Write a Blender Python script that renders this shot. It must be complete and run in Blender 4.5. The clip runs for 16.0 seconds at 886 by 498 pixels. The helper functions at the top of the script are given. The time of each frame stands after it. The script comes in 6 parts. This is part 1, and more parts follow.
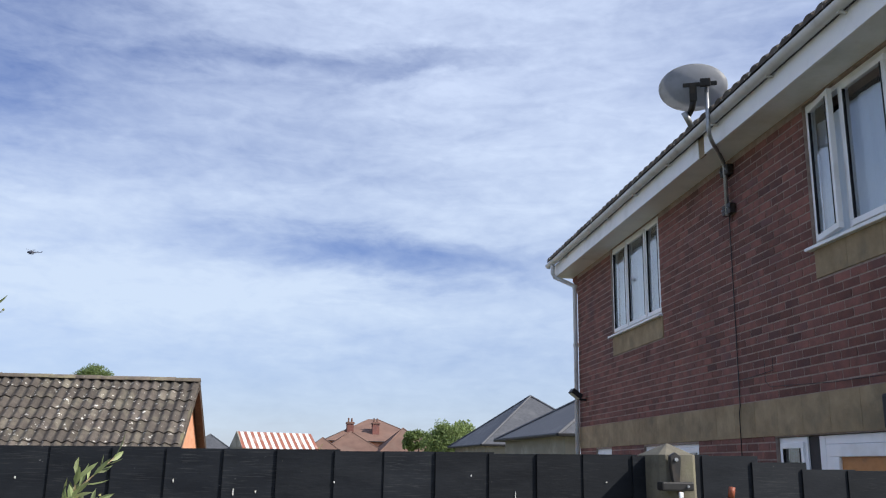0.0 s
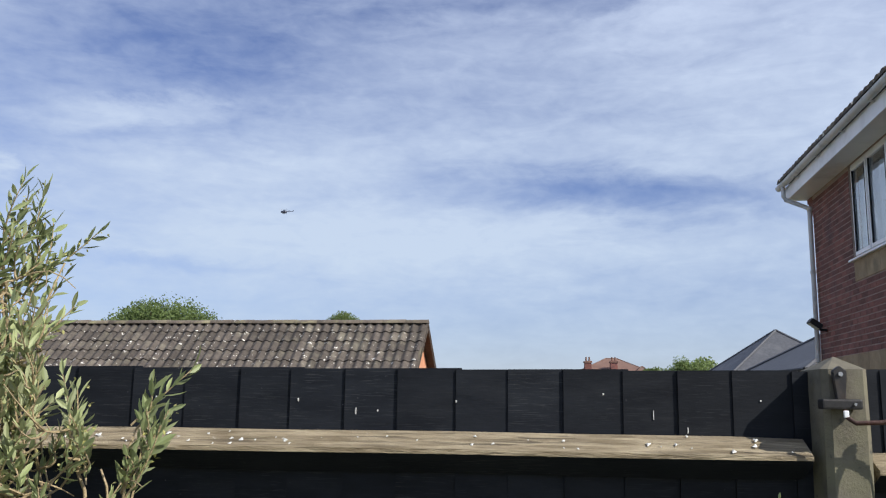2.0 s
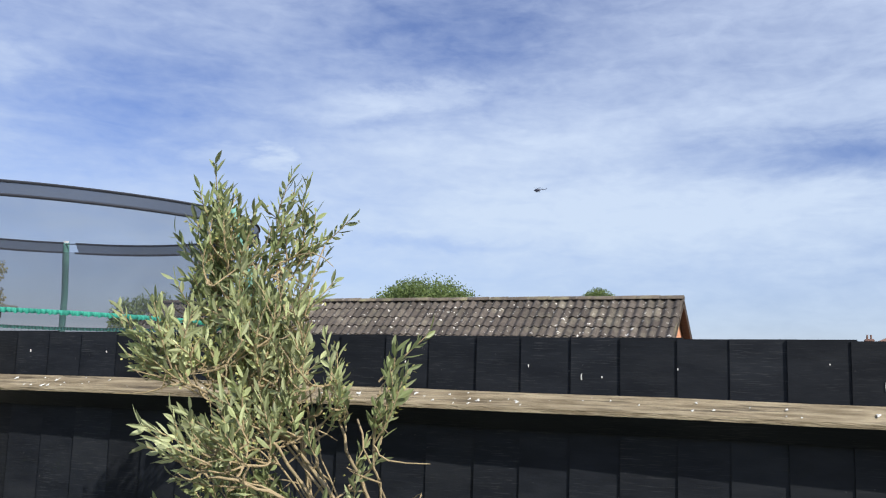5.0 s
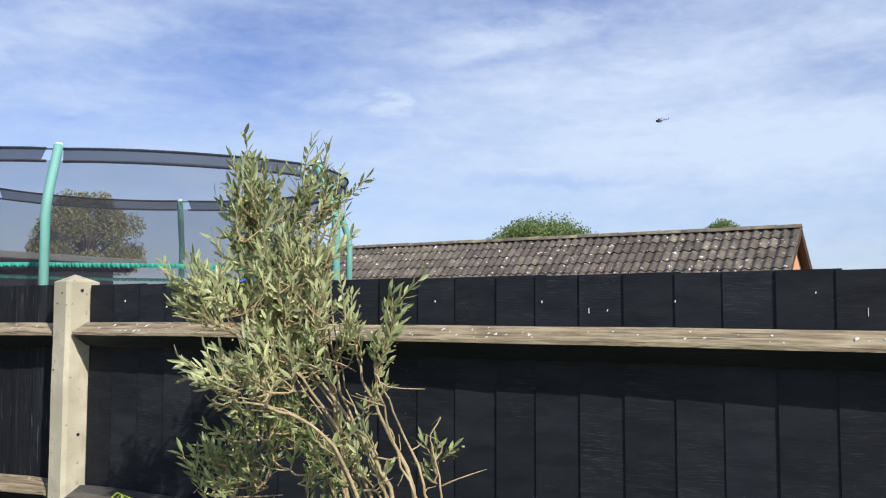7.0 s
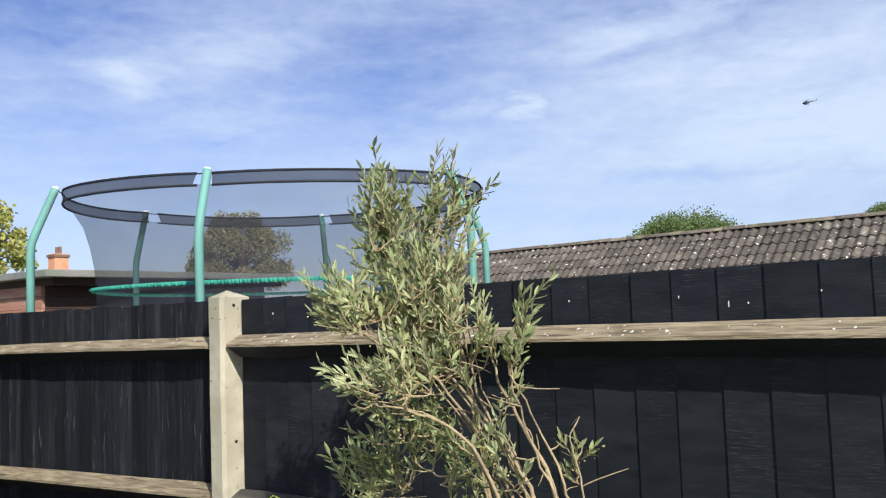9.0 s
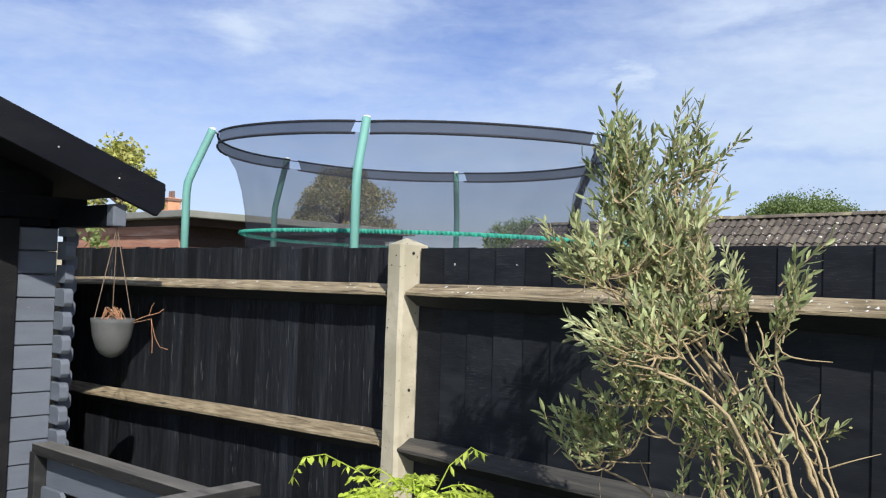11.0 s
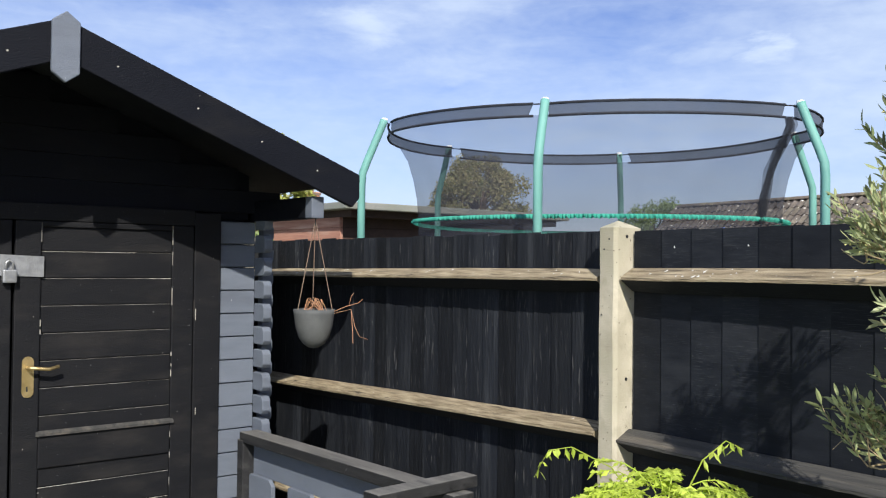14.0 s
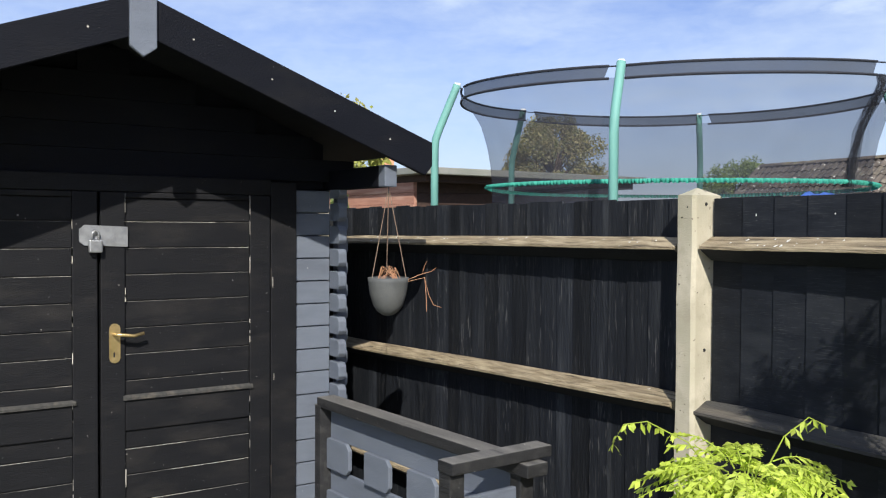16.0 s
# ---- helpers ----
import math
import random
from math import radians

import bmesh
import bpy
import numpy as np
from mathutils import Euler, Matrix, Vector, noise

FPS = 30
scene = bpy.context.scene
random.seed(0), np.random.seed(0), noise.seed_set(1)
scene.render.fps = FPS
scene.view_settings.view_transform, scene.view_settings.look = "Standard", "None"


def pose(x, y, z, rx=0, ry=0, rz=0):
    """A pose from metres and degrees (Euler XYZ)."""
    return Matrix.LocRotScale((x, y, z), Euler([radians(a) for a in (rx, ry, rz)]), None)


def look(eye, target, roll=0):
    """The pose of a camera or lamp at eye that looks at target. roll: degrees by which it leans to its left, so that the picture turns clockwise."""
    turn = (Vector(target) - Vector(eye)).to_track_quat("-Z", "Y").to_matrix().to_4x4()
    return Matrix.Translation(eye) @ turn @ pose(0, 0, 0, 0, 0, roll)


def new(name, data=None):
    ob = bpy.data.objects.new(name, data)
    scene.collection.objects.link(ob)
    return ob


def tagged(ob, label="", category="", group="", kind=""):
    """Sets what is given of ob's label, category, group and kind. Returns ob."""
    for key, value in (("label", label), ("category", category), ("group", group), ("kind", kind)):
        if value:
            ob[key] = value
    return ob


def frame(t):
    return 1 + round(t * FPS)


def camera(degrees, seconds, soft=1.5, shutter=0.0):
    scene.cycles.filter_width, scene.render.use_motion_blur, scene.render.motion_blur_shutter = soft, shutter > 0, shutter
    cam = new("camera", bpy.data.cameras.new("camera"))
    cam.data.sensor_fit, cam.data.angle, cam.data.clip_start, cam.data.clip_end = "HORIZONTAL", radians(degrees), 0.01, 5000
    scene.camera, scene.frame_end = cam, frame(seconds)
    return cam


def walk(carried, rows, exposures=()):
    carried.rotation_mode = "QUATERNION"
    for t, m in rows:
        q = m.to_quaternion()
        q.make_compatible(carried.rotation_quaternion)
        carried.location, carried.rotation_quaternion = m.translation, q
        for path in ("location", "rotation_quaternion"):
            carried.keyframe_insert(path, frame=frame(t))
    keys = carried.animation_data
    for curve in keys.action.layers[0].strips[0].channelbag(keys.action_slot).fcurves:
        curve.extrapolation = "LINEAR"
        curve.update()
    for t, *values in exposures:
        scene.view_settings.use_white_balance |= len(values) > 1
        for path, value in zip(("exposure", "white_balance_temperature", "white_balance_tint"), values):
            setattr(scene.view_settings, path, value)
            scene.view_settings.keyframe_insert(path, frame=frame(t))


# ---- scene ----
cam = camera(53.41, 16.0, soft=1.2)
PATH = [
    (0, pose(-0.962, -2.032, 1.802, 103.88, -1.03, -12.04)),
    (0.5, pose(-0.985, -1.959, 1.776, 104.85, -0.57, -8.28)),
    (1, pose(-0.838, -1.934, 1.767, 104.11, -0.63, -4.16)),
    (1.5, pose(-0.698, -1.938, 1.768, 101.66, -0.77, 0.50)),
    (2, pose(-0.696, -1.927, 1.763, 99.83, -0.75, 3.28)),
    (2.5, pose(-0.687, -1.929, 1.757, 98.75, -1.41, 5.40)),
    (3, pose(-0.676, -1.935, 1.751, 98.49, -2.06, 7.70)),
    (3.5, pose(-0.667, -1.958, 1.749, 99.08, -1.95, 10.68)),
    (4, pose(-0.662, -1.974, 1.746, 98.63, -1.70, 14.94)),
    (4.5, pose(-0.700, -2.025, 1.739, 98.34, -1.56, 17.77)),
    (4.7, pose(-0.668, -2.038, 1.741, 98.30, -1.69, 18.53)),
    (6.8, pose(-0.301, -2.147, 1.743, 94.10, -0.20, 27.44)),
    (7, pose(-0.281, -2.148, 1.743, 93.93, -0.15, 27.85)),
    (7.5, pose(-0.251, -2.143, 1.740, 93.40, -0.12, 28.13)),
    (8, pose(-0.252, -2.126, 1.728, 92.54, -0.41, 28.41)),
    (8.5, pose(-0.266, -2.129, 1.730, 93.16, -0.05, 31.36)),
    (9, pose(-0.253, -2.150, 1.738, 94.34, 2.13, 37.08)),
    (9.5, pose(-0.319, -2.216, 1.739, 95.40, 2.22, 42.80)),
    (9.6, pose(-0.353, -2.243, 1.751, 95.61, 2.32, 43.58)),
    (9.7, pose(-0.405, -2.289, 1.729, 96.07, 1.00, 44.02)),
    (11.8, pose(-0.567, -2.282, 1.708, 89.74, -1.65, 43.29)),
    (12, pose(-0.561, -2.284, 1.720, 89.34, -1.70, 43.57)),
    (12.5, pose(-0.564, -2.266, 1.706, 89.42, -1.39, 45.40)),
    (13, pose(-0.538, -2.265, 1.715, 90.34, 0.99, 49.34)),
    (13.5, pose(-0.657, -2.354, 1.718, 90.88, 1.40, 52.00)),
    (14, pose(-0.819, -2.424, 1.700, 91.03, -0.66, 51.53)),
    (14.5, pose(-0.813, -2.396, 1.714, 91.13, -0.21, 51.56)),
    (15, pose(-0.815, -2.396, 1.716, 90.69, 0.49, 53.35)),
    (15.5, pose(-0.824, -2.407, 1.713, 90.23, 0.15, 54.68)),
    (16, pose(-0.830, -2.409, 1.726, 88.51, -0.36, 56.38)),
]
walk(cam, PATH, exposures=((0.0, 0.18), (0.5, 0.12), (1.0, 0.0), (2.0, 0.02), (4.0, 0.08), (4.7, 0.12), (7.0, 0.2), (8.0, 0.27), (9.0, 0.23), (9.6, 0.17), (11.8, 0.26), (12.0, 0.28), (16.0, 0.3)))

# ---- world and sun ----
SUN = Vector((1.0, -0.57, 0.89)).normalized()
world = bpy.data.worlds.new("sky")
scene.world = world
world.use_nodes = True
wn, wl = world.node_tree.nodes, world.node_tree.links
wn.clear()


def wnode(kind, **inputs):
    n = wn.new(kind)
    for key, value in inputs.items():
        n.inputs[key.replace("_", " ")].default_value = value
    return n


sky = wnode("ShaderNodeTexSky")
sky.sky_type, sky.sun_disc = "NISHITA", False
sky.sun_elevation = math.asin(SUN.z)
sky.sun_rotation = math.atan2(SUN.x, SUN.y)
sky.air_density, sky.dust_density, sky.ozone_density = 1.0, 0.6, 2.5
coord = wnode("ShaderNodeTexCoord")
sep = wnode("ShaderNodeSeparateXYZ")
wl.new(coord.outputs["Generated"], sep.inputs[0])


def wmath(operation, a, b=None, c=None):
    n = wn.new("ShaderNodeMath")
    n.operation = operation
    for i, v in enumerate((a, b, c)):
        if isinstance(v, (int, float)):
            n.inputs[i].default_value = v
        elif v is not None:
            wl.new(v, n.inputs[i])
    return n.outputs[0]


# compass bearing (east of north) and height of the sky, in degrees
bearing = wmath("DEGREES", wmath("ARCTAN2", sep.outputs["X"], sep.outputs["Y"]))
height = wmath("DEGREES", wmath("ARCSINE", sep.outputs["Z"]))
dome = wnode("ShaderNodeCombineXYZ")
wl.new(bearing, dome.inputs[0])
wl.new(height, dome.inputs[1])


def sky_noise(scale_xy, lean, detail, rough, distort, at):
    turn = wnode("ShaderNodeMapping")
    turn.inputs["Rotation"].default_value = (0, 0, radians(lean))
    turn.inputs["Scale"].default_value = (*scale_xy, 1)
    turn.inputs["Location"].default_value = (*at, 0)
    wl.new(dome.outputs[0], turn.inputs[0])
    n = wnode("ShaderNodeTexNoise", Scale=1.0, Detail=detail, Roughness=rough, Distortion=distort)
    wl.new(turn.outputs[0], n.inputs["Vector"])
    return n


# wind-drawn edges: the dome's own coordinates pushed about by a streaky noise
gust = sky_noise((0.13, 0.32), -5, 6, 0.62, 0.3, (3.0, 8.0))
pushed = wnode("ShaderNodeVectorMath")
pushed.operation = "MULTIPLY_ADD"
wl.new(gust.outputs["Color"], pushed.inputs[0])
pushed.inputs[1].default_value = (11.0, 4.4, 0)
wl.new(dome.outputs[0], pushed.inputs[2])
centred = wnode("ShaderNodeVectorMath")
centred.operation = "SUBTRACT"
wl.new(pushed.outputs[0], centred.inputs[0])
centred.inputs[1].default_value = (5.5, 2.2, 0)

# banks of high cloud and blue gaps: bearing, height, half width, half height, lean, amount
BANKS_EAST = ((12, 29.5, 26, 6, 0, 0.7), (10, 23.6, 8, 1.8, 6, 0.5), (22, 20, 18, 8, 0, 0.7), (4, 16.6, 26, 2.2, -3, 0.4), (6, 10, 32, 3.4, 0, 0.5), (3, 21, 18, 3, -4, 0.2))
BANKS_NORTH = ((-13, 10.5, 24, 5.5, 0, 0.62), (-15, 14.9, 18, 2.3, 5, 0.5), (-23.3, 17.3, 7, 1.3, 9, 0.75), (-31.4, 13.4, 1.6, 0.8, 0, 0.7), (-35.2, 13.3, 2.2, 0.8, 0, 0.4), (-40, 9.5, 16, 3.2, 0, 0.26))
BANKS_WEST = ((-54, 16.2, 8, 3.4, 12, 0.36), (-56.3, 14.9, 4.2, 1.4, 8, 0.75), (-50, 16.9, 6, 1.6, 3, 0.5), (-51, 12.8, 5, 1.2, 10, 0.45), (-68, 14, 8, 2.2, 6, 0.4), (-62, 9, 14, 3, 0, 0.2))
BLUE_GAPS = ((8, 13.3, 13, 1.9, -3, -0.72), (-17, 25, 13, 9, 0, -0.5), (-23, 21, 12, 3.2, 4, -0.45), (-39, 16, 10, 5, 20, -0.5), (-63, 19.5, 13, 5, 0, -0.5), (-20.5, 8.2, 7, 0.7, 0, -0.5), (4, 25.7, 16, 1.2, 4, -0.6), (-60, 14, 34, 14, 0, -0.36))
wisp = sky_noise((0.2, 0.75), -8, 8, 0.6, 0.5, (1.0, 4.0))
ripple = sky_noise((0.8, 1.5), 24, 4, 0.5, 0.4, (7.0, 2.0))
cover = wmath("MULTIPLY_ADD", wisp.outputs["Fac"], 0.9, -0.02)
cover = wmath("MULTIPLY_ADD", ripple.outputs["Fac"], 0.34, wmath("SUBTRACT", cover, 0.24))
for a0, e0, wide, tall, lean, amount in BANKS_EAST + BANKS_NORTH + BANKS_WEST + BLUE_GAPS:
    place = wnode("ShaderNodeMapping")
    place.vector_type = "TEXTURE"
    place.inputs["Location"].default_value = (a0, e0, 0)
    place.inputs["Rotation"].default_value = (0, 0, radians(lean))
    place.inputs["Scale"].default_value = (wide, tall, 1)
    wl.new(centred.outputs[0], place.inputs[0])
    bank = wnode("ShaderNodeTexGradient")
    bank.gradient_type = "SPHERICAL"
    wl.new(place.outputs[0], bank.inputs[0])
    cover = wmath("MULTIPLY_ADD", wmath("SMOOTH_MIN", bank.outputs["Fac"], 0.75, 0.3), amount, cover)
veil = wnode("ShaderNodeMapRange")
for key, value in (("From Min", -0.34), ("From Max", 1.02), ("To Min", 0.04), ("To Max", 0.96)):
    veil.inputs[key].default_value = value
wl.new(cover, veil.inputs["Value"])
clear = wnode("ShaderNodeBackground", Strength=0.092)
tint = wnode("ShaderNodeMix")
tint.data_type, tint.blend_type = "RGBA", "MULTIPLY"
tint.inputs["Factor"].default_value = 1.0
tint.inputs[7].default_value = (0.92, 0.93, 1.26, 1)
wl.new(sky.outputs[0], tint.inputs[6])
wl.new(tint.outputs[2], clear.inputs["Color"])
cloud = wnode("ShaderNodeBackground", Color=(0.655, 0.775, 0.99, 1), Strength=0.87)
low_haze = wnode("ShaderNodeMapRange")
low_haze.inputs["From Min"].default_value, low_haze.inputs["From Max"].default_value = 0.02, 0.42
wl.new(sep.outputs["Z"], low_haze.inputs["Value"])
cloud_tone = wnode("ShaderNodeMix")
cloud_tone.data_type = "RGBA"
cloud_tone.inputs[6].default_value = (0.68, 0.82, 0.985, 1)
cloud_tone.inputs[7].default_value = (0.655, 0.765, 1.0, 1)
wl.new(low_haze.outputs[0], cloud_tone.inputs[0])
wl.new(cloud_tone.outputs[2], cloud.inputs["Color"])
mixed = wnode("ShaderNodeMixShader")
wl.new(veil.outputs[0], mixed.inputs[0])
wl.new(clear.outputs[0], mixed.inputs[1])
wl.new(cloud.outputs[0], mixed.inputs[2])
wout = wnode("ShaderNodeOutputWorld")
wl.new(mixed.outputs[0], wout.inputs[0])

sun_data = bpy.data.lights.new("sun", "SUN")
sun_data.energy, sun_data.angle, sun_data.color = 5.0, radians(0.55), (1.0, 0.95, 0.87)
sun = new("sun", sun_data)
sun.matrix_world = look((0, 0, 30), Vector((0, 0, 30)) - SUN)

# ---- materials ----
def mat(name, a, b, scale=8.0, rough=0.7, bump=0.25, bscale=90.0, stain=None, sscale=1.6, stretch=(1, 1, 1), metal=0.0,
        spread=0.18, vary=0.0, spec=0.4, salmon=None, marks=None):
    """Two tones by a middle noise, a third in larger stains, relief by a fine one; pieces differ by their own random number."""
    m = bpy.data.materials.new(name)
    m.use_nodes = True
    nodes, links = m.node_tree.nodes, m.node_tree.links
    bsdf = nodes["Principled BSDF"]
    tc, info = nodes.new("ShaderNodeTexCoord"), nodes.new("ShaderNodeObjectInfo")
    far = nodes.new("ShaderNodeVectorMath")
    far.operation = "MULTIPLY_ADD"
    links.new(info.outputs["Random"], far.inputs[0])
    far.inputs[1].default_value = (17.3, 31.7, 11.9)
    links.new(tc.outputs["Object"], far.inputs[2])
    scl = nodes.new("ShaderNodeMapping")
    scl.inputs["Scale"].default_value = stretch
    links.new(far.outputs[0], scl.inputs[0])

    def noise_at(s, detail, src):
        n = nodes.new("ShaderNodeTexNoise")
        n.inputs["Scale"].default_value, n.inputs["Detail"].default_value, n.inputs["Roughness"].default_value = s, detail, 0.6
        links.new(src.outputs[0], n.inputs["Vector"])
        return n

    def ramp(fac, lo, hi):
        r = nodes.new("ShaderNodeMapRange")
        r.inputs["From Min"].default_value, r.inputs["From Max"].default_value = lo, hi
        links.new(fac, r.inputs["Value"])
        return r.outputs[0]

    def mix(fac, x, y):
        n = nodes.new("ShaderNodeMix")
        n.data_type = "RGBA"
        for sock, v in ((n.inputs["Factor"], fac), (n.inputs[6], x), (n.inputs[7], y)):
            if isinstance(v, (tuple, list)):
                sock.default_value = (*v, 1)
            elif isinstance(v, float):
                sock.default_value = v
            else:
                links.new(v, sock)
        return n.outputs[2]

    mid = noise_at(scale, 6, scl)
    colour = mix(ramp(mid.outputs["Fac"], 0.5 - spread, 0.5 + spread), a, b)
    if stain:
        big_n = noise_at(sscale, 5, scl)
        colour = mix(ramp(big_n.outputs["Fac"], 0.52, 0.72), colour, stain)
    if salmon:
        speck = noise_at(salmon[1], 3, far)
        colour = mix(ramp(speck.outputs["Fac"], salmon[2], salmon[2] + 0.05), colour, salmon[0])
    if marks:
        tone, size, over, along, strength = marks
        drawn = nodes.new("ShaderNodeMapping")
        drawn.inputs["Scale"].default_value = along
        links.new(far.outputs[0], drawn.inputs[0])
        line_n = noise_at(size, 4, drawn)
        line_n.inputs["Distortion"].default_value = 0.15
        gate = noise_at(3.0, 2, far)
        both = nodes.new("ShaderNodeMath")
        both.operation = "MULTIPLY"
        links.new(ramp(line_n.outputs["Fac"], over, over + 0.05), both.inputs[0])
        links.new(ramp(gate.outputs["Fac"], 0.4, 0.62), both.inputs[1])
        soft = nodes.new("ShaderNodeMath")
        soft.operation = "MULTIPLY"
        links.new(both.outputs[0], soft.inputs[0])
        soft.inputs[1].default_value = strength
        colour = mix(soft.outputs[0], colour, tone)
    if vary:
        geo = nodes.new("ShaderNodeNewGeometry")
        add = nodes.new("ShaderNodeMath")
        add.operation = "ADD"
        links.new(info.outputs["Random"], add.inputs[0])
        links.new(geo.outputs["Random Per Island"], add.inputs[1])
        fr = nodes.new("ShaderNodeMath")
        fr.operation = "FRACT"
        links.new(add.outputs[0], fr.inputs[0])
        hsv = nodes.new("ShaderNodeHueSaturation")
        mr = nodes.new("ShaderNodeMapRange")
        mr.inputs["To Min"].default_value, mr.inputs["To Max"].default_value = 1 - vary, 1 + vary
        links.new(fr.outputs[0], mr.inputs["Value"])
        links.new(mr.outputs[0], hsv.inputs["Value"])
        links.new(colour, hsv.inputs["Color"])
        colour = hsv.outputs[0]
    links.new(colour, bsdf.inputs["Base Color"])
    rr = nodes.new("ShaderNodeMapRange")
    rr.inputs["To Min"].default_value, rr.inputs["To Max"].default_value = max(rough - 0.12, 0.03), min(rough + 0.12, 1)
    links.new(mid.outputs["Fac"], rr.inputs["Value"])
    links.new(rr.outputs[0], bsdf.inputs["Roughness"])
    bsdf.inputs["Metallic"].default_value = metal
    bsdf.inputs["Specular IOR Level"].default_value = spec
    if bump:
        fine_n = noise_at(bscale, 4, scl)
        bp = nodes.new("ShaderNodeBump")
        bp.inputs["Strength"].default_value, bp.inputs["Distance"].default_value = bump, 0.01
        links.new(fine_n.outputs["Fac"], bp.inputs["Height"])
        links.new(bp.outputs[0], bsdf.inputs["Normal"])
    return m


def leaf_mat(name, a, b, c=None, through_light=0.35, vary=0.3):
    m = mat(name, a, b, scale=3.0, rough=0.5, bump=0, vary=vary, stain=c, sscale=2.5, spec=0.35)
    nodes, links = m.node_tree.nodes, m.node_tree.links
    bsdf, out = nodes["Principled BSDF"], nodes["Material Output"]
    thin = nodes.new("ShaderNodeBsdfTranslucent")
    links.new(bsdf.inputs["Base Color"].links[0].from_socket, thin.inputs["Color"])
    mx = nodes.new("ShaderNodeMixShader")
    mx.inputs[0].default_value = through_light
    links.new(bsdf.outputs[0], mx.inputs[1])
    links.new(thin.outputs[0], mx.inputs[2])
    links.new(mx.outputs[0], out.inputs[0])
    return m


def net_mat(name, colour, cover):
    m = bpy.data.materials.new(name)
    m.use_nodes = True
    nodes, links = m.node_tree.nodes, m.node_tree.links
    bsdf, out = nodes["Principled BSDF"], nodes["Material Output"]
    bsdf.inputs["Base Color"].default_value = (*colour, 1)
    bsdf.inputs["Roughness"].default_value = 0.9
    tc = nodes.new("ShaderNodeTexCoord")
    ns = nodes.new("ShaderNodeTexNoise")
    ns.inputs["Scale"].default_value, ns.inputs["Detail"].default_value = 2.2, 5
    links.new(tc.outputs["Object"], ns.inputs["Vector"])
    mr = nodes.new("ShaderNodeMapRange")
    mr.inputs["To Min"].default_value, mr.inputs["To Max"].default_value = cover - 0.08, cover + 0.08
    links.new(ns.outputs["Fac"], mr.inputs["Value"])
    clear_s = nodes.new("ShaderNodeBsdfTransparent")
    mx = nodes.new("ShaderNodeMixShader")
    links.new(mr.outputs[0], mx.inputs[0])
    links.new(clear_s.outputs[0], mx.inputs[1])
    links.new(bsdf.outputs[0], mx.inputs[2])
    links.new(mx.outputs[0], out.inputs[0])
    return m


